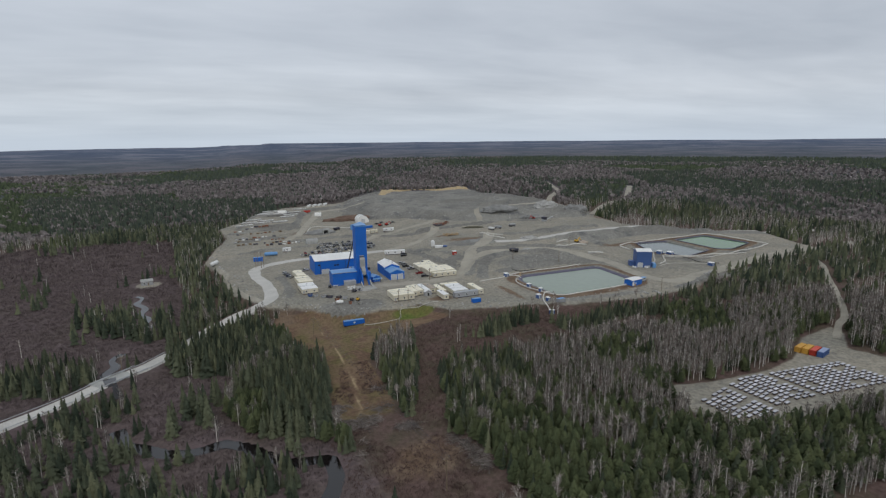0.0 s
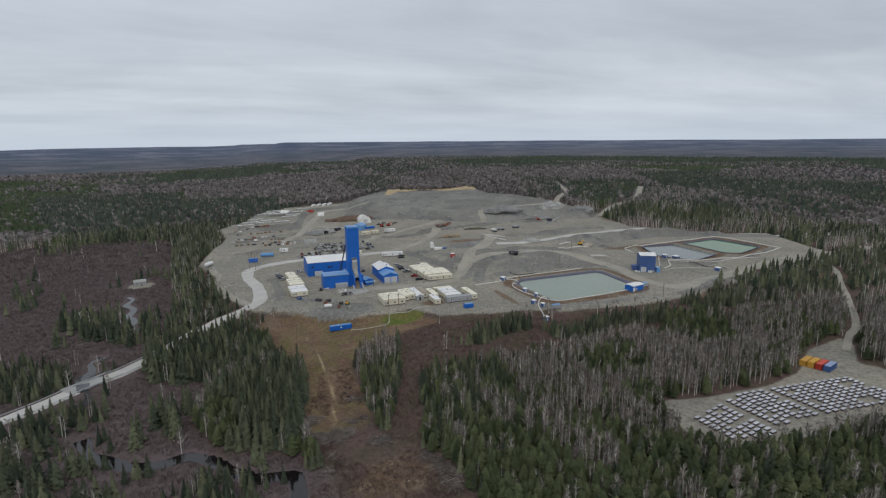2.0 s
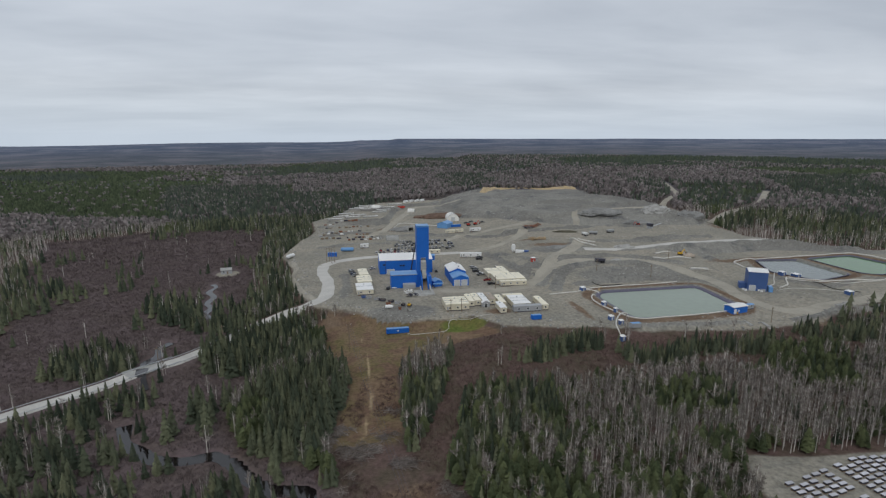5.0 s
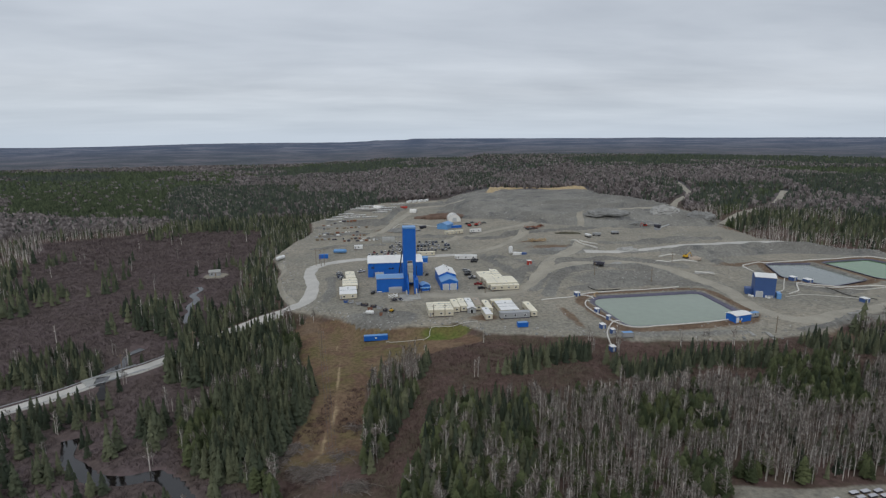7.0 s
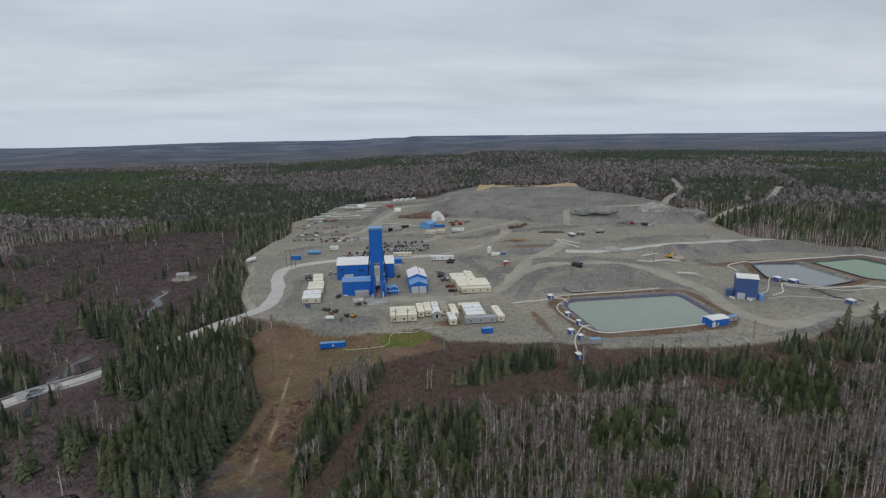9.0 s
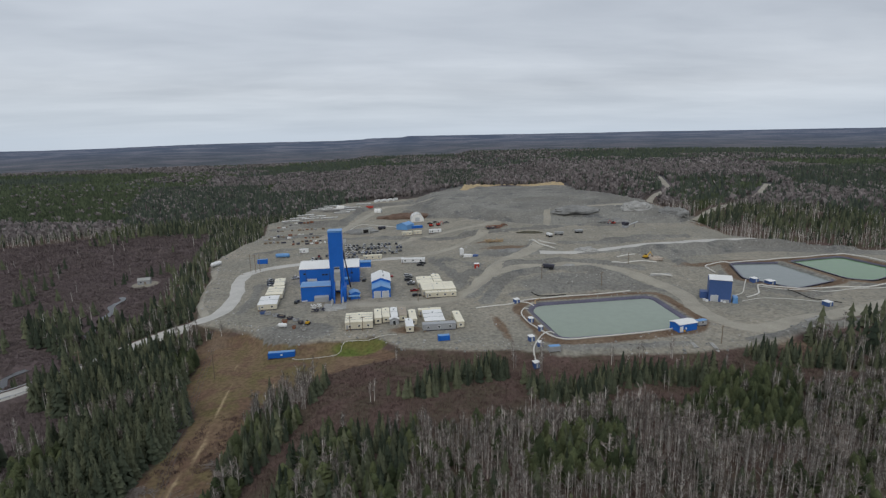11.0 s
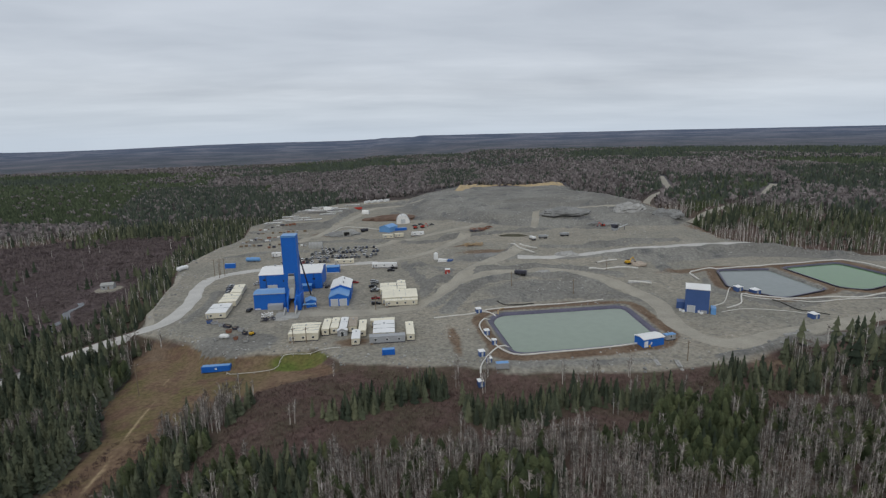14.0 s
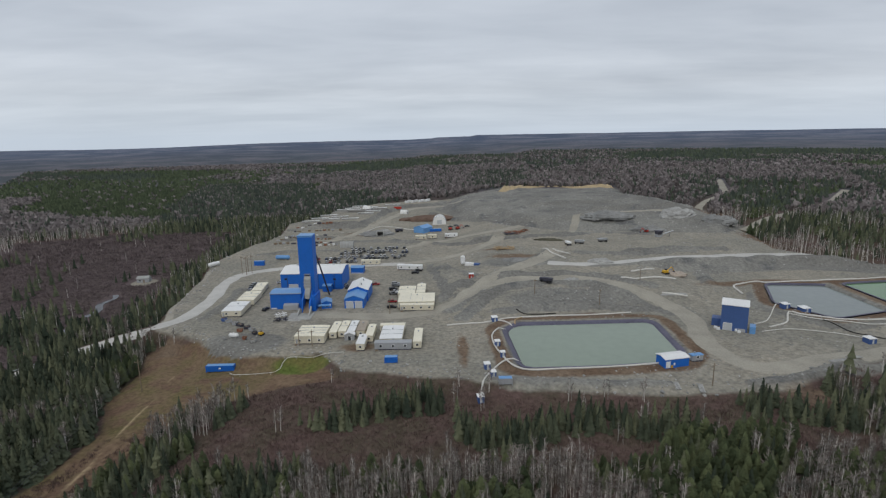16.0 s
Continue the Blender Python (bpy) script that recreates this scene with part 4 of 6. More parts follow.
# low shrubs of the bog and the wood's edge
bx0, by0 = scatter(-560, 30, 420, 950, 4.2)
s = (woods(bx0, by0) == 4) & (d0(bx0, by0) >= 515) & (d0(bx0, by0) < 950)
plant("far_bog_shrubs", BUSHES, bx0[s], by0[s], rng.uniform(1.5, 3.0, s.sum()), (BOG_SHRUB,), "mauve-grey leafless shrubs far across the bog", "shrubs", 1.4)
bx0, by0 = scatter(-330, 330, 104, 560, 1.75)
k = woods(bx0, by0)
s = (k == 4) & (d0(bx0, by0) < 520)
for name, side, mat, label in (("bog_shrubs", bx0 < 30, BOG_SHRUB, "mauve-grey leafless shrubs covering the bog"), ("edge_shrubs", bx0 >= 30, SHRUB, "maroon leafless shrubs along the wood's edge")):
    g = s & side
    plant(name, BUSHES, bx0[g], by0[g], 0.7 + 1.1 * rng.beta(2, 3, g.sum()), (mat,), label, "shrubs")


def single_trees(kind, forms, limits, tall, mats, name, label, wide, count):
    """The trees of one stretch of land, each a thing of its own with trunk and crown."""
    global near_kind
    x0, x1, y0, y1 = limits
    s = np.where((near_kind == kind) & (NEARX > x0) & (NEARX < x1) & (NEARY > y0) & (NEARY < y1))[0][:count]
    meshes = []
    for v, f, m in forms:
        pair = []
        for i, (piece, mat) in enumerate(zip(("trunk", "crown"), mats)):
            used = f[m == i]
            ids, inverse = np.unique(used, return_inverse=True)
            pair.append(mesh_of(piece, v[ids], inverse.reshape(-1, 3), [mat], attributes={"tint": np.full(len(ids), 0.2 + 0.6 * rng.random())}))
        meshes.append(pair)
    for n, i in enumerate(s):
        h = rng.uniform(*tall)
        root = new(name)
        root.matrix_world = pose(NEARX[i], NEARY[i], height(NEARX[i], NEARY[i]) - 0.15, 0, 0, rng.uniform(0, 360)) @ Matrix.Diagonal((h * wide, h * wide, h, 1))
        tagged(root, label, "tree", name + "s of the wood")
        for piece, me in zip(("trunk", "crown"), meshes[n % len(meshes)]):
            new(piece, me).parent = root
    near_kind[s] = 0


single_trees(1, NEAR_SPRUCE, (-30, 45, 190, 335), (8.5, 14), (TRUNK, SPRUCE), "spruce_tree", "tall dark green spruce standing in the wood", 1.1, 290)
single_trees(2, NEAR_PINE, (60, 130, 112, 240), (5.5, 9), (TRUNK, PINE), "pine_tree", "yellow-green jack pine standing in the wood", 1.0, 250)
single_trees(3, NEAR_ASPEN, (110, 230, 150, 240), (7.5, 11.5), (BARK, TWIGS), "aspen_tree", "bare pale-stemmed aspen standing in the wood", 1.0, 290)
for i, (name, form, tall, mats, label, w) in enumerate((
        ("near_spruce_wood", NEAR_SPRUCE, (5, 10), (TRUNK, SPRUCE), "dark green spruces of uneven height", 1.1),
        ("near_pine_wood", NEAR_PINE, (5, 9), (TRUNK, PINE), "yellow-green jack pines in the foreground wood", 1.0),
        ("near_aspen_wood", NEAR_ASPEN, (6, 11), (BARK, TWIGS), "bare pale aspens of the foreground wood", 1.0))):
    s = near_kind == i + 1
    tx, ty = NEARX[s], NEARY[s]
    grow = np.where((np.minimum(outside(tx, ty, STANDS[0]), outside(tx, ty, STANDS[1])) < 4) & (i == 0), 1.45, 1.0)
    if i == 2:
        grow = np.ones(2 * len(tx))
        # aspens stand closer together than the rest
        more = rng.uniform(-1.5, 1.5, (2, len(tx)))
        tx, ty = np.concatenate([tx, tx + more[0]]), np.concatenate([ty, ty + more[1]])
    plant(name, form, tx, ty, grow * rng.uniform(*tall, len(tx)) * (0.7 + 0.6 * fractal(tx, ty, 22, 191)), mats, label, "trees", w)

# pale brushwood left on the cut strip
def slash(seed):
    r = random.Random(seed)
    v, f, ix = [], [], []
    for i in range(9):
        a, l, x0, y0 = r.uniform(0, math.tau), r.uniform(0.6, 1.6), r.uniform(-1.2, 1.2), r.uniform(-1.2, 1.2)
        c, s_, z = math.cos(a), math.sin(a), r.uniform(0.1, 0.5)
        b = len(v)
        v += [(x0 - c * l - s_ * 0.06, y0 - s_ * l + c * 0.06, z), (x0 - c * l + s_ * 0.06, y0 - s_ * l - c * 0.06, z), (x0 + c * l, y0 + s_ * l, z + r.uniform(-0.1, 0.4)), (x0 - c * l, y0 - s_ * l, z - 0.12)]
        f += [(b, b + 1, b + 2), (b + 1, b + 3, b + 2)]
        ix += [0, 0]
    return pack(v, f, ix)


sx, sy = rng.uniform(28, 80, 5000), rng.uniform(118, 262, 5000)
rim = outside(sx, sy, GLADE)
s = ((np.abs(rim + 2) < 2.5) & (fractal(sx, sy, 12, 203) > 0.66)) | ((rim < 0) & (np.abs(sy - 192 - 4 * np.sin(sx / 5)) < 11) & (fractal(sx, sy, 9, 207) > 0.62)) | ((rim < 0) & (fractal(sx, sy, 15, 211) > 0.8))
plant("brushwood", [slash(k) for k in range(4)], sx[s], sy[s], rng.uniform(0.8, 1.5, s.sum()), (TWIGS,), "pale cut branches scattered over the cleared strip", "brushwood", 1.0, 0.0)
sx, sy = rng.uniform(25, 80, 6000), rng.uniform(112, 245, 6000)
s = (outside(sx, sy, GLADE) < -1) & (fractal(sx, sy, 18, 223) > 0.53 - 0.06 * step(200, 170, sy)) & (line_gap(sx, sy, TRAIL) > 2)
plant("glade_shrubs", BUSHES, sx[s], sy[s], rng.uniform(0.5, 1.2, s.sum()), (SHRUB,), "low maroon shrubs in the cleared strip", "shrubs")


# ---- the mine's buildings ----
def hall(name, w2, d2, eave, ridge, wall, roof, label, x, y, turn=0, along="x", z=None, group=""):
    """A gabled hall of that width and depth: walls and a two-slope roof with overhang."""
    root = thing(name, x, y, turn, label, "building", group, z)
    w, d = w2 / 2, d2 / 2
    if along == "x":
        part("wall", prism([(-d, -1.0), (d, -1.0), (d, eave), (0, ridge - 0.1), (-d, eave)], -w, w), wall, root)
        part("roof", prism([(-d - 0.3, eave - 0.1), (0, ridge), (d + 0.3, eave - 0.1), (d + 0.3, eave + 0.2), (0, ridge + 0.35), (-d - 0.3, eave + 0.2)], -w - 0.25, w + 0.25), roof, root)
    else:
        part("wall", prism([(-w, -1.0), (w, -1.0), (w, eave), (0, ridge - 0.1), (-w, eave)], -d, d, "y"), wall, root)
        part("roof", prism([(-w - 0.3, eave - 0.1), (0, ridge), (w + 0.3, eave - 0.1), (w + 0.3, eave + 0.2), (0, ridge + 0.35), (-w - 0.3, eave + 0.2)], -d - 0.25, d + 0.25, "y"), roof, root)
    return root


def opening(root, name, x0, x1, z0, z1, y, mat, frame_mat=None, side=-1):
    """A door or window set 6 cm proud of a wall that faces along y, with its frame."""
    a, b = sorted((y, y + side * 0.08))
    ob = part(name, box(x0, x1, a, b, z0, z1), mat, root)
    if frame_mat:
        bm = box(x0 - 0.15, x1 + 0.15, a - 0.03, b + 0.03, z1, z1 + 0.15)
        box(x0 - 0.15, x0, a - 0.03, b + 0.03, z0, z1, bm=bm)
        box(x1, x1 + 0.15, a - 0.03, b + 0.03, z0, z1, bm=bm)
        part("frame", bm, frame_mat, ob)
    return ob


hoist = hall("hoist_house", 38, 24, 10.3, 12.3, BLUE, WHITE_ROOF, "blue steel hoist house with a white roof", 82, 412, z=0.3)
for x0, x1 in ((-14, -8.5), (7, 12)):
    opening(hoist, "roller_door", x0, x1, 0, 3.6, -12, DOOR_GREY, WHITE)
for x0, z0 in ((-4.6, 5.6), (-2.6, 5.6), (-16.5, 6.5), (13.5, 6.0)):
    opening(hoist, "window", x0, x0 + 1.3, z0, z0 + 0.9, -12, WINDOW, DARK_STEEL)
part("ridge_cap", box(-19.2, 19.2, -0.35, 0.35, 12.55, 12.72), WHITE, hoist, "white steel ridge cap")
part("gutter", box(-19.2, 19.2, -12.45, -12.2, 10.1, 10.3), WHITE, hoist)
for gx_ in (-15, 4, 14):
    part("downpipe", box(gx_, gx_ + 0.18, -12.25, -12.05, 0, 10.1), DARK_STEEL, hoist)
for vx in (-12, 0.5, 11):
    bm = rod((vx, 3.5, 11.6), (vx, 3.5, 13.0), 0.45)
    rod((vx, 3.5, 13.0), (vx, 3.5, 13.3), 0.75, 0.1, bm=bm)
    part("roof_vent", bm, STEEL, hoist)

collar = hall("collar_house", 17, 11, 9.0, 9.5, BLUE, BLUE_ROOF, "low blue steel collar house beside the tower", 76.9, 367, z=0.3)
opening(collar, "wall_stripe", -8.2, -5.2, 0.4, 1.0, -5.5, WHITE)
for x0 in (-0.5, 3.2):
    opening(collar, "roller_door", x0, x0 + 3.0, 0, 3.0, -5.5, GREY_PANEL, BLUE_ROOF)
part("lean_to", prism([(-7.6, 0), (-5.5, 0), (-5.5, 3.6), (-7.6, 2.9)], -1.0, 7.2), GREY_PANEL, collar, "grey lean-to on blue posts")
part("roof_edge", box(-8.7, 8.4, -5.9, -5.7, 8.85, 9.2), STEEL, collar, "pale steel eaves flashing")

tower = thing("headframe", 89.3, 366.1, 0, "tall blue steel-clad mine headframe tower", "headframe", z=0.3)
part("shaft_tower", box(-3.9, 3.9, -3.9, 3.9, -1, 40.6, 0.08), BLUE, tower)
part("roof_cap", box(-4.05, 4.05, -4.05, 4.05, 40.6, 40.95, 0.05), BLUE_ROOF, tower, "paler blue flat roof cap")
part("parapet_trim", box(-4.05, 4.05, -4.15, -4.05, 40.0, 40.5), BLUE_ROOF, tower)
for k in range(9):
    part("cladding_seam", box(-3.94, 3.94, -3.935, -3.9, 1.8 + 4.2 * k, 1.88 + 4.2 * k), BLUE, tower)
for sx in (-1, 1):
    leg = rod((sx * 3.2, 3.7, 31.0), (sx * 6.4, 20.5, 0.0), 0.38, 0.5, 8)
    part("backleg", leg, DARK_STEEL, tower, "dark steel sloping backleg")
    part("footing", box(sx * 6.4 - 1, sx * 6.4 + 1, 19.6, 21.6, -1, 0.6, 0.05), CONCRETE, tower)
# dark slab on the cladding paints the unlit inside of the opening
part("skip_opening_shade", box(-1.3, 1.5, -4.02, -3.9, 17.0, 19.4), DARK_STEEL, tower, "dark slab painting the shaded skip opening")
part("opening_frame", box(-1.6, 1.8, -4.1, -3.9, 19.4, 19.9), STEEL, tower)
part("chute_head", prism([(-3.9, 18.6), (-5.4, 17.2), (-5.8, 12.0), (-3.9, 11.0)], -1.5, 1.9), CONCRETE, tower, "pale steel dump chute head")
part("chute_cross_beam", box(-1.7, 2.1, -5.95, -5.75, 13.6, 14.0), STEEL, tower)
part("chute_cross_beam", box(-1.7, 2.1, -5.85, -5.65, 15.4, 15.8), STEEL, tower)
part("chute", prism([(-5.4, 12.6), (-8.2, 9.4), (-8.2, 7.0), (-3.9, 8.4), (-3.9, 12.2)], -0.9, 1.7), CONCRETE, tower, "pale steel dump chute")
part("bin_left", prism([(-3.9, 0), (-12.5, 0), (-11.4, 7.0), (-3.9, 11.0)], -1.9, -1.2), BLUE, tower)
part("bin_right", prism([(-3.9, 0), (-12.5, 0), (-11.4, 6.0), (-3.9, 10.6)], 2.0, 2.9), BLUE, tower)
part("bin_floor", prism([(-3.9, 0), (-13.5, 0), (-13.5, 0.8), (-3.9, 5.0)], -1.2, 2.0), WOOD, tower, "rusty brown ore chute floor")
part("side_bay", box(2.9, 4.9, -9.0, 3.0, -1, 8.6, 0.05), BLUE, tower)
part("wing_wall", prism([(-12.5, -0.5), (-18.5, -0.5), (-18.5, 1.0), (-12.5, 4.2)], 2.9, 3.6), CONCRETE, tower)
part("wing_wall", prism([(-12.5, -0.5), (-18.5, -0.5), (-18.5, 1.0), (-12.5, 3.4)], -3.2, -2.5), CONCRETE, tower)
apron = tagged(part("concrete_apron", box(82.0, 94.5, 343.0, 353.6, -0.4, 0.95, 0.05), CONCRETE), "pale concrete loading apron below the chute", "apron", kind="structure")

annex = hall("blue_shed", 5.5, 6.5, 3.6, 4.6, BLUE, BLUE_ROOF, "small blue shed with a pale blue roof", 98.6, 364.5, 12, "y", 0.3)
opening(annex, "window", -0.6, 0.6, 1.4, 2.4, -3.25, WINDOW, WHITE)
switch = hall("blue_shed", 5.0, 5.0, 3.8, 4.4, BLUE, BLUE_ROOF, "blue electrical shed against the hoist house", 92.5, 396.5, 0, "x", 0.3)
duct = thing("ventilation_duct", 98.6, 357.5, 0, "pale blue steel duct on posts", "duct", z=0.3)
part("pipe", rod((-3.2, 0, 3.2), (3.2, 0.6, 3.2), 0.55, sides=10), BLUE_ROOF, duct)
for px_ in (-2.5, 2.5):
    part("post", rod((px_, 0.2, -0.5), (px_, 0.2, 2.8), 0.12), DARK_STEEL, duct)
part("flange", rod((3.2, 0.6, 3.2), (3.4, 0.62, 3.2), 0.7, sides=10), WHITE, duct)

eastbox = hall("blue_store", 8.5, 6.5, 4.0, 4.6, BLUE, BLUE_ROOF, "blue steel store with a pale roof", 104.2, 441, -2, "x")
opening(eastbox, "base_stripe", -4.1, 4.1, 0.1, 0.5, -3.25, WHITE)

front_shop = hall("repair_shop", 10.6, 12.5, 5.4, 7.3, BLUE, BLUE_ROOF, "blue steel repair shop with two pale doors", 114.4, 367.3, 0, "y", 0.3)
for x0 in (-4.3, 0.5):
    opening(front_shop, "roller_door", x0, x0 + 3.8, 0, 4.2, -6.25, DOOR_GREY, WHITE)
rear_shop = hall("workshop", 11.4, 19, 6.8, 9.0, BLUE, WHITE_ROOF, "blue workshop hall under a bright white roof", 114.6, 383.2, 0, "y", 0.3)
part("ridge_cap", box(-0.3, 0.3, -9.8, 9.8, 9.2, 9.42), WHITE, rear_shop)
for vy in (-5, 4):
    part("roof_vent", rod((1.5, vy, 8.6), (1.5, vy, 9.9), 0.35), STEEL, rear_shop)


# ---- site trailers ----
def trailer(x0, x1, y0, y1, label, tall=3.3, wall=None, roof=None, turn=0.0, group="site office trailers", seams=0, front=True, z=None):
    """A boxy portable building on skids: wall, low roof with rim, windows, door with steps."""
    cx, cy = (x0 + x1) / 2, (y0 + y1) / 2
    root = thing("site_trailer", cx, cy, turn, label, "trailer", group, z)
    w, d = (x1 - x0) / 2, (y1 - y0) / 2
    wall, roof = wall or CREAM, roof or CREAM_ROOF
    part("wall", box(-w, w, -d, d, 0.45, tall, 0.04), wall, root)
    part("skirt", box(-w + 0.12, w - 0.12, -d + 0.12, d - 0.12, -0.8, 0.45), DARK_STEEL, root, "dark shadowed skirt")
    long_x = w > d
    if long_x:
        part("roof", prism([(-d - 0.12, tall), (d + 0.12, tall), (d + 0.12, tall + 0.12), (0, tall + 0.3), (-d - 0.12, tall + 0.12)], -w - 0.12, w + 0.12), roof, root)
    else:
        part("roof", prism([(-w - 0.12, tall), (w + 0.12, tall), (w + 0.12, tall + 0.12), (0, tall + 0.3), (-w - 0.12, tall + 0.12)], -d - 0.12, d + 0.12, "y"), roof, root)
    for k in range(seams):
        s = -w + (k + 1) * 2 * w / (seams + 1)
        if long_x:
            part("roof_seam", box(s - 0.06, s + 0.06, -d, d, tall + 0.1, tall + 0.34), STEEL, root)
        else:
            s = -d + (k + 1) * 2 * d / (seams + 1)
            part("roof_seam", box(-w, w, s - 0.06, s + 0.06, tall + 0.1, tall + 0.34), STEEL, root)
    if front:
        n = max(1, int(w / 2.2))
        for k in range(n):
            c = -w + (k + 0.5) * 2 * w / n
            opening(root, "window", c - 0.5, c + 0.5, 1.5, 2.4, -d, WINDOW, WHITE)
        if w > 3:
            opening(root, "door", -w + 0.5, -w + 1.4, 0.5, 2.5, -d, GREY_PANEL)
            part("step", box(-w + 0.3, -w + 1.6, -d - 1.3, -d - 0.02, -0.5, 0.42), WOOD, root)
    part("roof_vent", box(-0.35, 0.35, d * 0.4, d * 0.4 + 0.7, tall + 0.2, tall + 0.75, 0.05), STEEL, root)
    return root


CRM, WHT = "cream portable office with a pale flat roof", "white portable trailer standing on the gravel yard"
trailer(95.5, 109, 309.2, 323.5, "large cream portable office complex with seamed roof", 3.9, seams=3)
trailer(110, 113.4, 315, 330, CRM)
trailer(114, 117.6, 316.2, 331, CRM, seams=1)
trailer(118.3, 121.8, 316.2, 331, WHT, roof=WHITE_ROOF, seams=1)
trailer(122.5, 126.4, 317, 330.5, "weathered brown-roofed portable trailer among pale ones", roof=material("weathered_tan_roof", (0.36, 0.31, 0.25), 0.8, 0, 1, 0.25))
trailer(127.6, 131, 310.2, 325.5, CRM)
trailer(124.9, 128.6, 300.3, 312, WHT, roof=WHITE_ROOF)
trailer(133, 149.2, 301, 304.6, "long grey-white trailer with a row of small windows", wall=GREY_PANEL, roof=GREY_PANEL)
trailer(134.6, 144.6, 306, 323, "wide white-roofed portable office complex", roof=WHITE_ROOF, seams=2)
trailer(133, 144.8, 323.6, 327, CRM)
trailer(150, 153.6, 302, 319, CRM)
trailer(140, 158, 354.8, 358.4, "long cream trailer with a ribbed roof", seams=4)
trailer(138.5, 158.4, 359.6, 376, "broad cream-roofed camp building of joined units", 3.7, seams=2)
trailer(137.2, 146.9, 376.8, 391.5, "cream camp building of two joined units", 3.5, seams=1)
trailer(147.6, 152.6, 378, 397, CRM, seams=2)
trailer(45.8, 56, 349.3, 366, "cream portable building with a grey roof stripe", roof=WHITE_ROOF, seams=1, turn=3)
trailer(46.6, 56, 369, 386, CRM, turn=3, seams=2)
trailer(47.8, 54, 388, 405.5, CRM, turn=5, seams=1)
trailer(131, 148.5, 445, 448.6, "long white trailer parked beside the gravel bank", roof=WHITE_ROOF, wall=WHITE, turn=-8)
trailer(103, 117, 463, 466, WHT, turn=-2)
trailer(138, 147.5, 557.5, 561, CRM, 3.6, turn=12)
trailer(149, 157, 561, 564, CRM, 3.6, turn=12)
trailer(164.5, 176, 563, 566, WHT, turn=8, wall=WHITE, roof=WHITE_ROOF)
trailer(51, 58, 497, 500, WHT, turn=6, wall=WHITE, roof=WHITE_ROOF)
entry = thing("entrance_canopy", 119.8, 314.6, 0, "grey gabled entrance canopy with white trim", "canopy")
part("roof", prism([(-2.6, 2.6), (0, 3.7), (2.6, 2.6), (2.6, 2.8), (0, 3.95), (-2.6, 2.8)], -1.5, 1.5, "y"), WHITE, entry)
part("front_wall", prism([(-2.3, -0.3), (2.3, -0.3), (2.3, 2.6), (0, 3.6), (-2.3, 2.6)], -1.3, 1.3, "y"), GREY_PANEL, entry)
opening(entry, "door", -0.7, 0.7, 0, 2.1, -1.3, WINDOW, WHITE)


# ---- containers, huts and tanks ----
def container(x, y, length, colour, label, turn=0, tall=2.6, roof=None, group="shipping containers", z=None):
    root = thing("shipping_container", x, y, turn, label, "container", group, z)
    h = length / 2
    part("body", box(-h, h, -1.22, 1.22, 0.1, tall, 0.04), colour, root)
    part("roof", box(-h + 0.05, h - 0.05, -1.17, 1.17, tall, tall + 0.06), roof or colour, root)
    for sx in (-1, 1):
        for sy in (-1, 1):
            part("corner_post", box(sx * h - 0.1, sx * h + 0.1, sy * 1.2 - 0.1, sy * 1.2 + 0.1, -0.15, tall + 0.08), colour, root)
    for k in range(int(length / 0.8)):
        part("rib", box(-h + 0.4 + k * 0.8, -h + 0.7 + k * 0.8, -1.26, -1.22, 0.25, tall - 0.15), colour, root)
    part("door", box(h, h + 0.06, -1.1, 1.1, 0.25, tall - 0.1), colour, root)
    return root


grass_box = container(66.8, 295.2, 11.8, BLUE, "long blue container standing on the grass", 2, 2.7, BLUE_ROOF)
part("wall_sign", box(-0.4, 0.5, -1.32, -1.27, 1.2, 1.9), WHITE, grass_box)
container(141.5, 288.2, 5.2, BLUE, "short blue container at the yard's edge", 2, 2.5, BLUE_ROOF)
container(27.5, 466.5, 7.0, BLUE, "blue container beside the access road", 0, 3.4, BLUE_ROOF)
container(186.6, 264.6, 5.0, GREY_PANEL, "grey container with a blue and red roof", 0, 2.4, BLUE_ROOF)
container(155, 596, 12, BLUE, "blue container behind the cream trailers", 12, 2.6, BLUE_ROOF)
CONT_BLUE = material("faded_blue_container_roof", (0.30, 0.36, 0.52), 0.6, 0, 1, 0.15)
container(256.8, 153.6, 8.0, SLATE_BLUE, "blue container with a pale faded roof", 16, 2.7, CONT_BLUE)
container(255.6, 156.4, 8.0, RED, "red container between two others", 16, 2.7, material("red_container_roof", (0.58, 0.09, 0.06), 0.6, 0, 1, 0.15))
container(254.4, 159.2, 8.0, ORANGE, "ochre-roofed container beside the core yard", 16, 2.7)
container(253.2, 162.0, 8.0, ORANGE, "ochre-roofed container beside the core yard", 16, 2.6)


def hut(x, y, w, d, tall, label, turn=0, wall=None, roof=None):
    root = thing("pump_hut", x, y, turn, label, "hut", "pump huts")
    part("wall", box(-w / 2, w / 2, -d / 2, d / 2, -0.4, tall, 0.03), wall or SLATE_BLUE, root)
    part("roof", prism([(-d / 2 - 0.15, tall), (d / 2 + 0.15, tall), (d / 2 + 0.15, tall + 0.35), (-d / 2 - 0.15, tall + 0.15)], -w / 2 - 0.15, w / 2 + 0.15), roof or WHITE_ROOF, root)
    opening(root, "door", -0.4, 0.4, 0, min(2.0, tall - 0.2), -d / 2, DOOR_GREY)
    return root


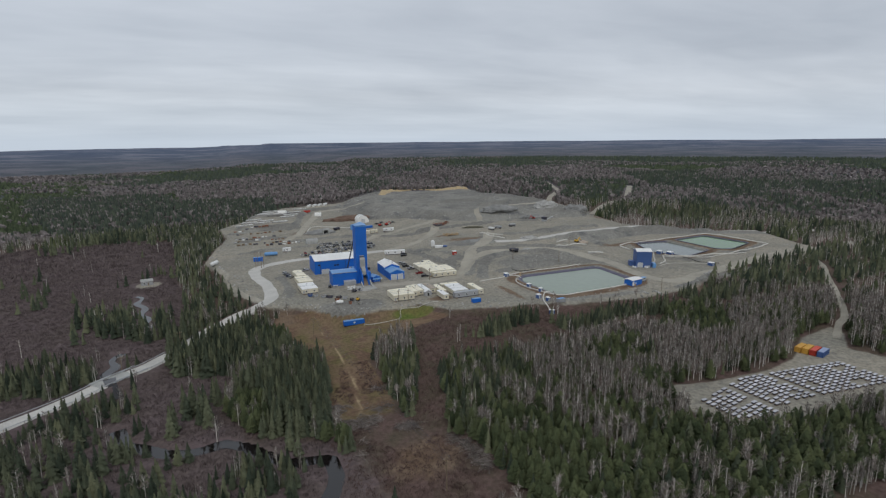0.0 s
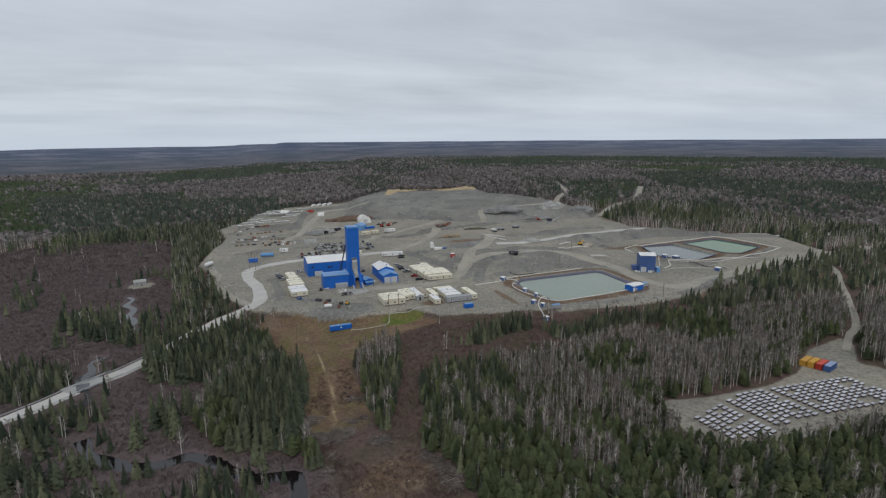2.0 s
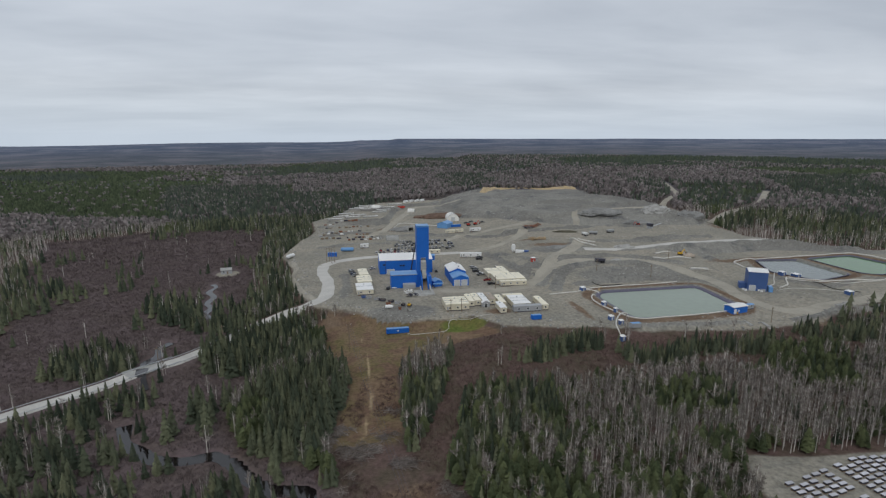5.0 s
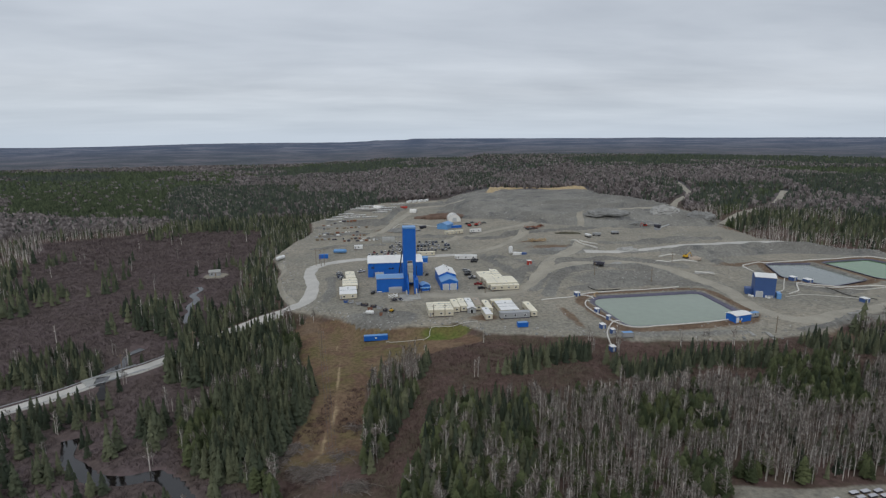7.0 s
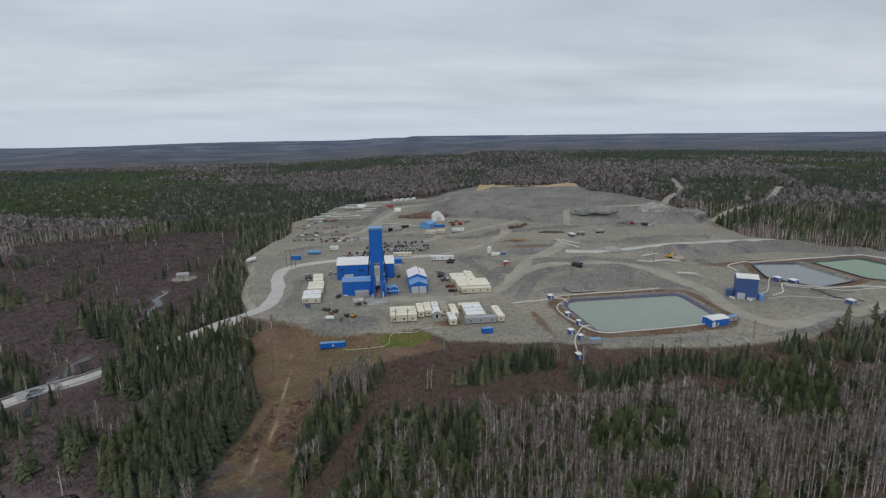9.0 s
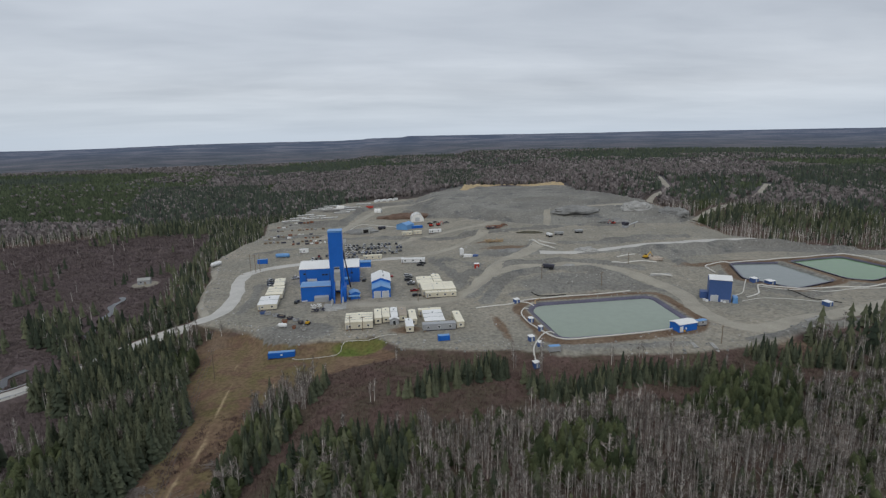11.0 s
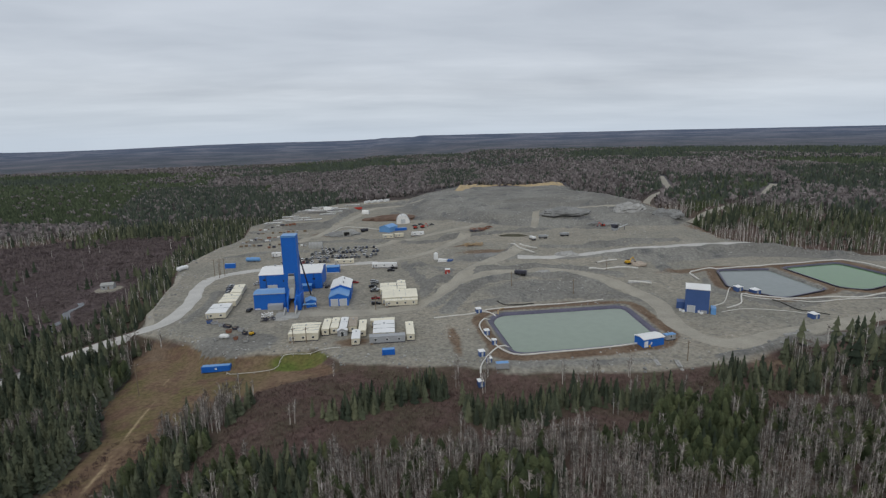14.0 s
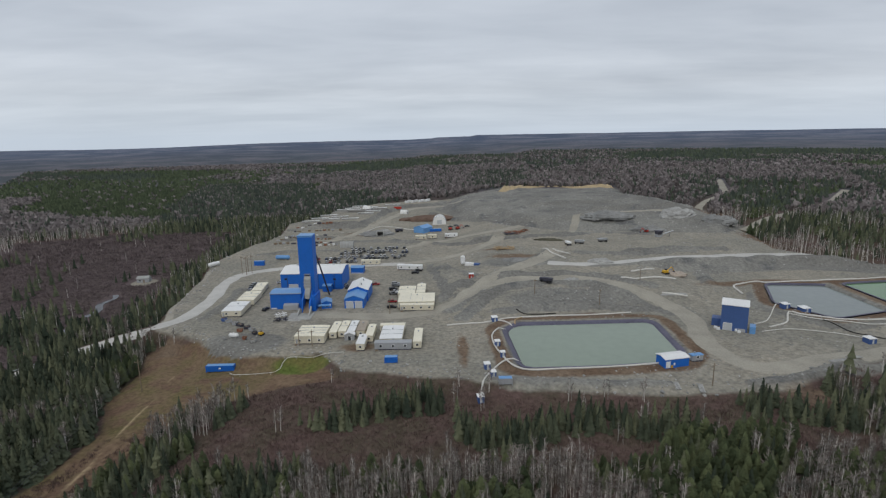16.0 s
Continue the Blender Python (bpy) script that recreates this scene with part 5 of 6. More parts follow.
HUT = "small blue-grey pump hut with a white roof"
for x_, y_, s_ in ((189, 336, 2.8), (187.2, 302, 2.2), (188.3, 289.5, 1.8), (181, 280.3, 2.4), (182.8, 272.4, 2.0), (177, 259.3, 2.4), (350, 300.5, 3.6), (338, 342, 3.4), (345, 337.5, 4.2)):
    hut(x_, y_, s_, s_, 2.2, HUT, 8)
hut(181, 411, 3, 2.6, 3.2, "small red hut with a white roof", 0, RED)

pump = hall("pump_house", 10.5, 6.2, 3.5, 4.0, BLUE, WHITE_ROOF, "bright blue pump house with a white roof", 255.2, 279.6, 12, "x")
opening(pump, "roller_door", -4.9, -3.0, 0, 2.6, -3.1, WHITE)
opening(pump, "sign", -1.6, -0.9, 0.9, 1.9, -3.1, WHITE)
part("meter_box", box(-2.7, -2.0, -3.6, -3.12, 0, 0.9), YELLOW, pump, "yellow meter box")
trailer(263.5, 268.5, 281.5, 284, "pale blue-roofed utility trailer beside the pump house", 2.6, wall=GREY_PANEL, roof=BLUE_ROOF, turn=12)

treatment = hall("treatment_plant", 11.2, 11.5, 13.2, 14.4, SLATE_BLUE, WHITE_ROOF, "tall slate-blue treatment plant with a white roof", 302.6, 323.4, -29, "x", -0.6)
opening(treatment, "roller_door", -4.4, -0.9, 0, 4.4, -5.75, DOOR_GREY, WHITE)
opening(treatment, "door", 0.6, 1.6, 0, 2.2, -5.75, WHITE)
opening(treatment, "lower_panel", 1.9, 4.9, 0.1, 2.4, -5.75, GREY_PANEL)
part("side_shed", box(-9.6, -5.65, -1.5, 4.0, -0.6, 4.6, 0.05), SLATE_BLUE, treatment)
part("side_shed", box(6.6, 9.0, -6.2, -1.2, -0.6, 4.2, 0.05), BLUE_ROOF, treatment, "bright blue side container")
for k, (tx, ty) in enumerate(((-7.6, -4.6), (-6.3, -6.2), (2.4, -6.8))):
    part("tank", rod((tx, ty, -0.3), (tx, ty, 1.7), 0.8, sides=10), WHITE, treatment, "small white plastic tank")
part("ridge_cap", box(-5.9, 5.9, -0.3, 0.3, 14.6, 14.8), WHITE, treatment)


def lying_tank(x, y, length, r, mat, label, turn=0, name="storage_tank"):
    root = thing(name, x, y, turn, label, "tank")
    bm = rod((-length / 2, 0, r + 0.35), (length / 2, 0, r + 0.35), r, sides=16)
    for sx in (-1, 1):
        rod((sx * length / 2, 0, r + 0.35), (sx * (length / 2 + r * 0.5), 0, r + 0.35), r, r * 0.45, 16, bm)
    part("vessel", bm, mat, root)
    for sx in (-0.3, 0.3):
        part("saddle", box(sx * length - 0.2, sx * length + 0.2, -r * 0.8, r * 0.8, -0.3, r * 0.6), CONCRETE, root)
    part("hatch", rod((0, 0, 2 * r + 0.3), (0, 0, 2 * r + 0.7), 0.3), mat, root)
    return root


lying_tank(64, 319, 3.6, 1.0, WHITE, "white lying fuel tank on the gravel pad", -8)
lying_tank(39.5, 484.5, 9.5, 1.6, BLUE_ROOF, "blue lying storage tank beside the yard road", -6)
lying_tank(-6, 466, 8.0, 1.5, WHITE, "white lying tank at the site's edge", 60)


def round_tent(x, y, w, length, tall, label, mat, turn=0, name="storage_tent", end=None):
    """An arched canvas shelter with end walls and hoops."""
    root = thing(name, x, y, turn, label, "shelter")
    arc = [(w / 2 * math.cos(a), tall * math.sin(a) ** 0.9) for a in [math.pi * k / 14 for k in range(15)]]
    part("cover", prism([(-w / 2, -0.6)] + [(p, q) for p, q in arc[::-1]] + [(w / 2, -0.6)], -length / 2, length / 2, "y"), mat, root)
    for k in range(5):
        yy = -length / 2 + k * length / 4
        line = [Vector((1.01 * p, yy, 1.01 * q)) for p, q in arc]
        part("hoop", tube(line, 0.1, 5), STEEL, root)
    opening(root, "door", -w * 0.15, w * 0.15, 0, tall * 0.5, -length / 2, end or DOOR_GREY, STEEL)
    return root


round_tent(159, 638, 14, 16, 8.0, "white domed fabric shelter beside a brown bank", CANVAS)
round_tent(81.5, 528, 6.5, 11, 5.0, "pale arched storage tent behind parked cars", CONCRETE, 92)
round_tent(75, 707, 6.5, 10, 4.6, "small white arched tent beside the core racks", CANVAS, 65)
round_tent(118, 700, 6.0, 8, 4.4, "small white arched tent on the gravel", CANVAS, 75)
blue_hall = hall("blue_shelter", 12, 14, 4.6, 6.6, BLUE_ROOF, BLUE_ROOF, "bright blue sheeted shelter with a low gable", 143.5, 595, -35, "y")

cabin = hall("cabin", 8, 6, 2.8, 4.0, GREY_PANEL, CONCRETE, "grey cabin in a clearing of the bog", -54.5, 458, 10, "x")
part("chimney", box(1.5, 2.1, 0.4, 1.0, 3.5, 5.0), DARK_STEEL, cabin)
opening(cabin, "window", -2.5, -1.3, 1.2, 2.2, -3.0, WINDOW, WHITE)
opening(cabin, "door", 0.3, 1.3, 0, 2.0, -3.0, WOOD)


# ---- vehicles ----
CAR_PAINTS = [material(n, c, 0.35, 0.2, 3, 0.06, spec=0.5) for n, c in (("white_car_paint", (0.72, 0.72, 0.72)), ("black_car_paint", (0.02, 0.02, 0.025)), ("grey_car_paint", (0.14, 0.145, 0.15)),
              ("silver_car_paint", (0.40, 0.41, 0.42)), ("red_car_paint", (0.32, 0.02, 0.025)), ("navy_car_paint", (0.03, 0.045, 0.10)))]
CAR_WORDS = ["white", "black", "dark grey", "silver", "red", "navy blue"]


def make_pickup(paint, word, deck):
    """A pickup or an estate car, 5.3 m long, nose along x."""
    root = tagged(new("pickup_truck" if deck else "parked_car"), f"{word} {'pickup truck' if deck else 'car'} parked in the mine's lot", "car", "parked cars")
    part("body", prism([(-2.65, 0.45), (2.6, 0.45), (2.65, 0.9), (2.5, 1.08), (1.2, 1.18), (-2.65, 1.15)], -0.93, 0.93, "y"), paint, root)
    cab = [(1.15, 1.15), (0.55, 1.78), (-0.75, 1.8), (-0.95, 1.15)] if deck else [(1.2, 1.15), (0.5, 1.68), (-2.1, 1.7), (-2.6, 1.12)]
    part("cabin", prism(cab, -0.82, 0.82, "y"), WINDOW, root)
    part("roof", box(-0.72 if deck else -2.05, 0.5, -0.78, 0.78, 1.78 if deck else 1.67, 1.86 if deck else 1.76, 0.03), paint, root)
    if deck:
        part("load_bed", box(-2.55, -1.0, -0.78, 0.78, 1.12, 1.17), RUBBER, root)
    for wx in (-1.7, 1.7):
        for wy in (-0.86, 0.86):
            part("wheel", rod((wx, wy - 0.12, 0.36), (wx, wy + 0.12, 0.36), 0.38, sides=10), RUBBER, root)
    part("bumper", box(2.6, 2.75, -0.85, 0.85, 0.42, 0.62), DARK_STEEL, root)
    return root


models = [make_pickup(p, w, k % 2 == 0) for k, (p, w) in enumerate(zip(CAR_PAINTS * 2, CAR_WORDS * 2))]
models += [make_pickup(CAR_PAINTS[k], CAR_WORDS[k], k % 2 == 1) for k in (0, 1, 2)]
parked = random.Random(4)
spots = []
for row_y, x0, x1, shift in ((471, 64, 100, 0.03), (480.5, 68, 132, 0.05), (487.5, 84, 135, 0.05), (499.5, 82, 134, 0.06), (506.5, 84, 133, 0.06), (516.5, 88, 136, 0.07)):
    xx = x0
    while xx < x1:
        if parked.random() < 0.84:
            spots.append((xx, row_y + shift * (xx - x0), 90 + parked.uniform(-6, 6)))
        xx += 3.05
spots += [(133, 408, 5), (133.5, 403, 10), (133.5, 386, 8), (134, 389.5, -5), (135, 360.5, 3), (132.5, 396, 15), (146, 441, 12), (144, 435, 4),
          (45, 398, 60), (44, 403, 62), (43, 408, 58), (42.5, 412.5, 60), (58, 416, 30), (101, 407, 70), (104, 401, 80), (66, 360, 80), (150, 404, 40),
          (170, 610, 20), (176, 612, 30), (186, 600, 10)]
for k, (px_, py_, turn) in enumerate(spots):
    at = pose(px_, py_, height(px_, py_) + 0.05, 0, 0, turn)
    if k < len(models):
        models[k].matrix_world = at
    else:
        copy_thing(parked.choice(models[:4] + models[5:10] + models[11:] + models[:1] + models[3:4]), at)
for px_, py_, turn in ((134.5, 370.5, 2), (120.5, 407.5, 5)):
    copy_thing(models[4], pose(px_, py_, height(px_, py_) + 0.05, 0, 0, turn))


def digger(x, y, turn, mat, label, boom=True, name="excavator"):
    root = thing(name, x, y, turn, label, "machine", "mine machines")
    for sy in (-1.2, 1.2):
        part("track", prism([(-2, 0.1), (-1.6, 0), (1.6, 0), (2, 0.3), (1.8, 0.9), (-1.8, 0.9)], sy - 0.35, sy + 0.35, "y"), RUBBER, root)
    part("house", box(-1.8, 1.3, -1.3, 1.3, 1.0, 2.4, 0.1), mat, root)
    part("cab", box(0.1, 1.5, 0.2, 1.3, 1.6, 3.1, 0.08), WINDOW, root)
    if boom:
        part("boom", rod((1.2, -0.3, 2.0), (4.2, -0.3, 4.4), 0.35, 0.28, 6), mat, root)
        part("arm", rod((4.2, -0.3, 4.4), (6.2, -0.3, 1.4), 0.26, 0.2, 6), mat, root)
        part("bucket", prism([(5.7, 0.2), (6.8, 0.3), (6.7, 1.3), (5.9, 1.5)], -0.9, 0.3, "y"), DARK_STEEL, root)
    else:
        part("blade", box(2.2, 2.5, -1.7, 1.7, 0.1, 1.3, 0.04), DARK_STEEL, root)
        part("push_arm", box(0.5, 2.3, -1.5, -1.3, 0.4, 0.6), DARK_STEEL, root)
    return root


def hauler(x, y, turn, mat, label):
    root = thing("haul_truck", x, y, turn, label, "truck", "mine machines")
    part("chassis", box(-3.6, 3.6, -1.0, 1.0, 0.8, 1.2), DARK_STEEL, root)
    part("cab", box(2.0, 3.8, -1.1, 1.1, 1.2, 2.9, 0.12), mat, root)
    part("windscreen", box(3.78, 3.84, -0.9, 0.9, 2.0, 2.7), WINDOW, root)
    part("dump_body", prism([(-4.0, 2.6), (-3.4, 1.4), (1.7, 1.3), (1.9, 3.0), (1.7, 3.0), (-3.9, 2.9)], -1.35, 1.35, "y"), mat, root)
    for wx in (-2.6, -1.2, 2.7):
        for wy in (-1.05, 1.05):
            part("wheel", rod((wx, wy - 0.3, 0.7), (wx, wy + 0.3, 0.7), 0.72, sides=12), RUBBER, root)
    return root


digger(304, 410, 20, YELLOW, "yellow excavator working on pale rubble")
digger(76, 322, 60, YELLOW, "small yellow tracked loader on the pad", False, "tracked_loader").scale = (0.62, 0.62, 0.62)
digger(339, 541, 200, RED, "red tracked machine before the rock pile")
digger(170, 597, 10, RED, "red tracked drill carrier on the yard", False, "drill_carrier")
digger(177, 594, 30, RED, "red tracked drill carrier on the yard", True, "drill_carrier")
hauler(262, 499, 100, WHITE, "white haul truck on the gravel flat")
hauler(272, 503, 160, STEEL, "grey haul truck on the gravel flat")
hauler(292, 508, 10, STEEL, "grey haul truck below the rock pile")
hauler(224, 386, 150, DARK_STEEL, "dark haul truck on the upper bench")
hauler(120, 596, 30, DARK_STEEL, "dark truck on the back yard")

plant_ = thing("crushing_plant", 344, 526, 15, "dark steel crushing plant with a conveyor", "machine")
part("hopper", prism([(-2, 2), (2, 2), (3, 5), (-3, 5)], -2, 2), DARK_STEEL, plant_)
part("frame", box(-2.5, 2.5, -1.8, 1.8, 0, 2.2, 0.05), GREY_PANEL, plant_)
part("conveyor", rod((2, 0, 1.5), (12, -3, 5.0), 0.6, 0.6, 4), STEEL, plant_)
part("conveyor_leg", rod((9, -2.1, -0.5), (9, -2.1, 4.0), 0.18), DARK_STEEL, plant_)
batch = thing("batch_plant", 177, 450, -30, "white silo and cabin of a batch plant", "machine")
part("silo", rod((0, 0, 2.0), (0, 0, 6.5), 1.6, sides=14), WHITE, batch)
part("silo_cone", rod((0, 0, 0.6), (0, 0, 2.0), 0.4, 1.6, 14), WHITE, batch)
part("silo_roof", rod((0, 0, 6.5), (0, 0, 7.3), 1.6, 0.3, 14), WHITE, batch)
part("mixer", box(2, 9, -1.4, 1.4, 0, 2.6, 0.1), WHITE, batch)
part("cabin", box(9.5, 13, -1.5, 1.5, 0, 2.8, 0.05), SLATE_BLUE, batch)


# ---- heaps, timber and scrap ----
def heap(x, y, w, d, tall, mat, label, name="rock_mound", seed=0):
    """A knobbly mound of broken pieces."""
    r = random.Random(seed)
    bm = bmesh.new()
    bmesh.ops.create_icosphere(bm, subdivisions=4, radius=1)
    for v in bm.verts:
        n = noise.noise(v.co * 2.3 + Vector((seed, 0, 0))) * 0.35 + noise.noise(v.co * 6 + Vector((0, seed, 0))) * 0.22
        v.co = Vector((v.co.x * w / 2 * (1 + 0.5 * n), v.co.y * d / 2 * (1 + 0.5 * n), max(v.co.z, -0.3) * tall * (0.85 + n)))
    root = part(name, bm, mat)
    root.location = (x, y, height(x, y) - 0.1)
    root.rotation_euler[2] = r.uniform(-0.4, 0.4)
    return tagged(root, label, "heap")


heap(271, 439, 17, 12, 3.2, PALE_ROCK, "mound of pale broken concrete and rock", seed=1)
heap(240, 393, 12, 5, 1.8, PALE_ROCK, "low heap of pale rubble beside the road", "rubble_mound", 2)
heap(310, 413, 16, 9, 2.6, material("buff_rubble", (0.40, 0.34, 0.28), 0.95, 0, 1, 0.3, 0.4), "buff rubble heap round the excavator", "rubble_mound", 3)
heap(250, 519, 24, 6, 2.0, material("dark_scrub_bank", (0.09, 0.085, 0.06), 0.95, 0, 1, 0.4, 0.4), "dark earth bank on the gravel flat", "earth_bank", 4)
heap(292, 368, 16, 2.5, 1.0, PALE_ROCK, "row of pale rocks along the road", "rock_row", 5)
heap(384, 584, 34, 26, 8, PALE_ROCK, "large pale crushed-rock stockpile", "stockpile", 6)
heap(410, 560, 30, 22, 7, ROCK, "large dark crushed-rock stockpile", "stockpile", 7)
heap(345, 552, 30, 12, 5, ROCK, "dark rock bank behind the crusher", "rock_bank", 8)
heap(320, 590, 50, 22, 6, ROCK, "dark grey waste rock bank", "rock_bank", 9)
heap(215, 448, 22, 9, 2.4, ROCK, "grey sand stockpile beside the wash area", "stockpile", 10)
heap(148, 655, 60, 22, 5.5, material("brown_earth_bank", (0.15, 0.10, 0.075), 0.95, 0, 1, 0.35, 0.4), "brown earth bank behind the dome shelter", "earth_bank", 11)
heap(100, 586, 34, 22, 3.5, ROCK, "grey rock bank round the portal cutting", "rock_bank", 12)
heap(108, 590, 10, 8, 5.0, PALE_ROCK, "pale rock knob beside the portal", "rock_bank", 13)
portal = thing("mine_portal", 104, 577, 8, "dark mine portal in a rock cutting", "portal")
# solid black slab stands in for the darkness inside the tunnel
part("mouth", box(-2.6, 2.6, -0.2, 0.3, -0.5, 4.2, 0.05), RUBBER, portal, "black slab painted as the unlit tunnel mouth")
part("lintel", box(-3.6, 3.6, -0.8, 0.6, 4.2, 5.2, 0.08), CONCRETE, portal)
for sx in (-1, 1):
    part("side_wall", box(sx * 3.1 - 0.5, sx * 3.1 + 0.5, -3.0, 0.6, -0.5, 4.2, 0.06), CONCRETE, portal)
heap(84, 344, 12, 5, 0.8, PALE_ROCK, "low pale gravel heap near the chute", "gravel_mound", 14)


def pile_of(x, y, count, length, mat, label, name, category, turn=0, seed=0, spread_=3.0, thick=0.25):
    """Separate lengths of timber or steel lying on one another."""
    r = random.Random(seed)
    root = thing(name, x, y, turn, label, category)
    for k in range(count):
        a = radians(r.uniform(-70, 70))
        ox, oy, oz = r.uniform(-spread_, spread_), r.uniform(-spread_, spread_) * 0.5, 0.5 + r.random() * 1.6
        u = Vector((math.cos(a), math.sin(a), r.uniform(-0.3, 0.3))) * length / 2.6 * r.uniform(0.6, 1.1)
        part("log" if category == "timber" else "length", rod(Vector((ox, oy, oz)) - u, Vector((ox, oy, oz)) + u, thick, thick * 0.9, 6), mat, root)
    return root


RUST = material("rusty_steel", (0.24, 0.11, 0.07), 0.85, 0.1, 2, 0.4)
LOGS = material("cut_timber", (0.40, 0.29, 0.17), 0.9, 0, 2, 0.3)
pile_of(226, 553, 40, 6, RUST, "heap of rusty drill steel", "scrap_pile", "scrap", 20, 1, 8)
pile_of(236, 560, 20, 4, RUST, "heap of rusty red scrap steel", "scrap_pile", "scrap", 40, 2, 4)
pile_of(210, 484, 44, 5, LOGS, "heap of cut yellow timber", "timber_pile", "timber", 5, 3, 7)
pile_of(222, 547, 24, 5, DARK_STEEL, "row of dark scrap steel", "scrap_pile", "scrap", 25, 4, 6)
pile_of(78, 348, 16, 4, WHITE, "bundle of white pipes beside the collar house", "pipe_bundle", "pipes", 5, 5, 2.5, 0.18)
pile_of(80, 341, 14, 3, DARK_STEEL, "dark pipe lengths lying before the collar house", "pipe_bundle", "pipes", 15, 6, 3)
for k, (sx, sy, sl, st, mt) in enumerate(((66, 331, 3.5, 20, DARK_STEEL), (69.5, 328, 3, -20, GREY_PANEL), (61, 335, 4.5, -30, DARK_STEEL), (57.5, 337.5, 3, 10, GREY_PANEL), (72.5, 323, 2.5, 50, DARK_STEEL),
                                    (70, 316.5, 2, 0, RUST), (53, 341, 3.5, 30, GREY_PANEL), (50, 343, 3, 10, SLATE_BLUE), (64, 327, 3, 5, RUST), (75, 313, 2.5, 30, PALE_ROCK))):
    root = thing("scrap_skip", sx, sy, st, "open steel skip among stored gear", "skip", "stored gear")
    part("body", prism([(-sl / 2, 1.5), (-sl / 2 + 0.5, 0.15), (sl / 2 - 0.5, 0.15), (sl / 2, 1.5), (sl / 2 - 0.12, 1.5), (sl / 2 - 0.6, 0.3), (-sl / 2 + 0.6, 0.3), (-sl / 2 + 0.12, 1.5)], -0.9, 0.9, "y"), mt, root)
    part("side", box(-sl / 2 + 0.3, sl / 2 - 0.3, -0.95, -0.88, 0.2, 1.45), mt, root)
    part("side", box(-sl / 2 + 0.3, sl / 2 - 0.3, 0.88, 0.95, 0.2, 1.45), mt, root)
    part("load", box(-sl / 2 + 0.6, sl / 2 - 0.6, -0.8, 0.8, 0.3, 1.2, 0.2), WOOD, root)


# ---- core racks ----
def core_stack(x, y, turn, z=None):
    root = thing("core_rack", x, y, turn, "pallet stacked with pale drill-core boxes", "core rack", "core racks of the yard", z)
    part("pallet", box(-1.35, 1.35, -0.6, 0.6, 0, 0.18), WOOD, root)
    part("core_box", box(-1.2, 1.2, -0.52, 0.52, 0.18, 0.75, 0.02), DARK_STEEL, root, "dark stacked core box")
    part("lid", box(-1.3, 1.3, -0.58, 0.58, 0.75, 0.86), PALE_WOOD, root, "pale plywood lid")
    return root


first = core_stack(169, 142, 8)
cores = random.Random(9)
for c in range(22):
    cx0 = 169 + 3.75 * c + (3.0 if c > 4 else 0) + (2.5 if c > 10 else 0)
    top = 141.5 + 0.28 * (cx0 - 169) - (9 if c in (0, 1) else 0) * 0.2
    top = min(top, 150 - 0.1 * max(0, cx0 - 200))
    for k in range(11):
        yy = top - 2.1 * k
        if cores.random() < 0.92 and outside(np.array([cx0]), np.array([yy]), YARD)[0] < -3 and yy > 119:
            xx = cx0 + 0.16 * k + cores.uniform(-0.12, 0.12)
            copy_thing(first, pose(xx, yy + cores.uniform(-0.1, 0.1), height(xx, yy), 0, 0, 8 + cores.uniform(-3, 3)))
far_rack = tagged(new("core_row"), "long low row of stored core boxes", "core rack", "far core rows")
part("row_body", box(-9, 9, -1.0, 1.0, -0.3, 1.5, 0.05), PALE_ROCK, far_rack)
part("lid", box(-9, 9, -1.2, 1.2, 1.5, 1.65), WHITE, far_rack)
first_row = True
for r_ in range(7):
    for k in range(5):
        fx, fy = 26 + 19.5 * k + 6 * r_, 634 + 16 * r_ + 5 * k + 2.5 * (k % 2)
        if outside(np.array([fx]), np.array([fy]), SITE)[0] > -8:
            continue
        if outside(np.array([fx]), np.array([fy]), TERRACE)[0] > -5 or (k + r_) % 4 == 3:
            continue
        at = pose(fx, fy, height(fx, fy), 0, 0, 14)
        if first_row:
            far_rack.matrix_world = at
            first_row = False
        else:
            copy_thing(far_rack, at)
for fx, fy, t_ in ((62, 698, 20), (108, 728, 5)):
    container(fx, fy, 9, RED, "red container among the core racks", t_)
for k in range(4):
    container(118 + 8 * k, 768 + 4 * k, 12, WHITE, "white storage container at the core yard", 62, group="white containers")


# ---- pipes, poles and small gear ----
def pipe(line, r, mat, label, lift=0.3, name="pipeline"):
    pts = smooth([(x, y, 0) for x, y in line], 2.5)
    pts = [Vector((p.x, p.y, height(p.x, p.y) + lift)) for p in pts]
    root = tagged(part(name, tube(pts, r), mat), label, "pipe")
    return root


pipe([(165, 331), (175, 333), (184, 334), (192, 337), (217, 341), (237, 342), (261, 346)], 0.4, PIPE, "pale pipe on the pond's far bank")
pipe([(194, 324), (190, 323), (186, 315), (186, 303), (187.5, 294), (191, 281), (197, 275.5), (209, 276), (228, 277), (245, 279), (250, 280)], 0.38, PIPE, "pale pipe curving round the pond")
pipe([(198, 287), (190, 286), (183, 278), (178.5, 268), (177.5, 259)], 0.36, PIPE, "pale pipe leading to a small hut")
pipe([(191, 335), (196, 330), (199, 323), (200, 319)], 0.4, PIPE, "pale pipe running into the pond")
pipe([(203, 338), (199, 334), (199, 326), (201, 320)], 0.4, LOGS, "tan hose running into the pond")
pipe([(314, 326), (322, 330), (332, 342), (340, 351)], 0.3, PIPE, "pale pipe beside the treatment plant")
pipe([(318, 321), (330, 327), (337, 337), (340, 333), (348, 326), (360, 322), (381, 324), (405, 322), (440, 330), (466, 340)], 0.45, PIPE, "pale pipe along the settling ponds' berm")
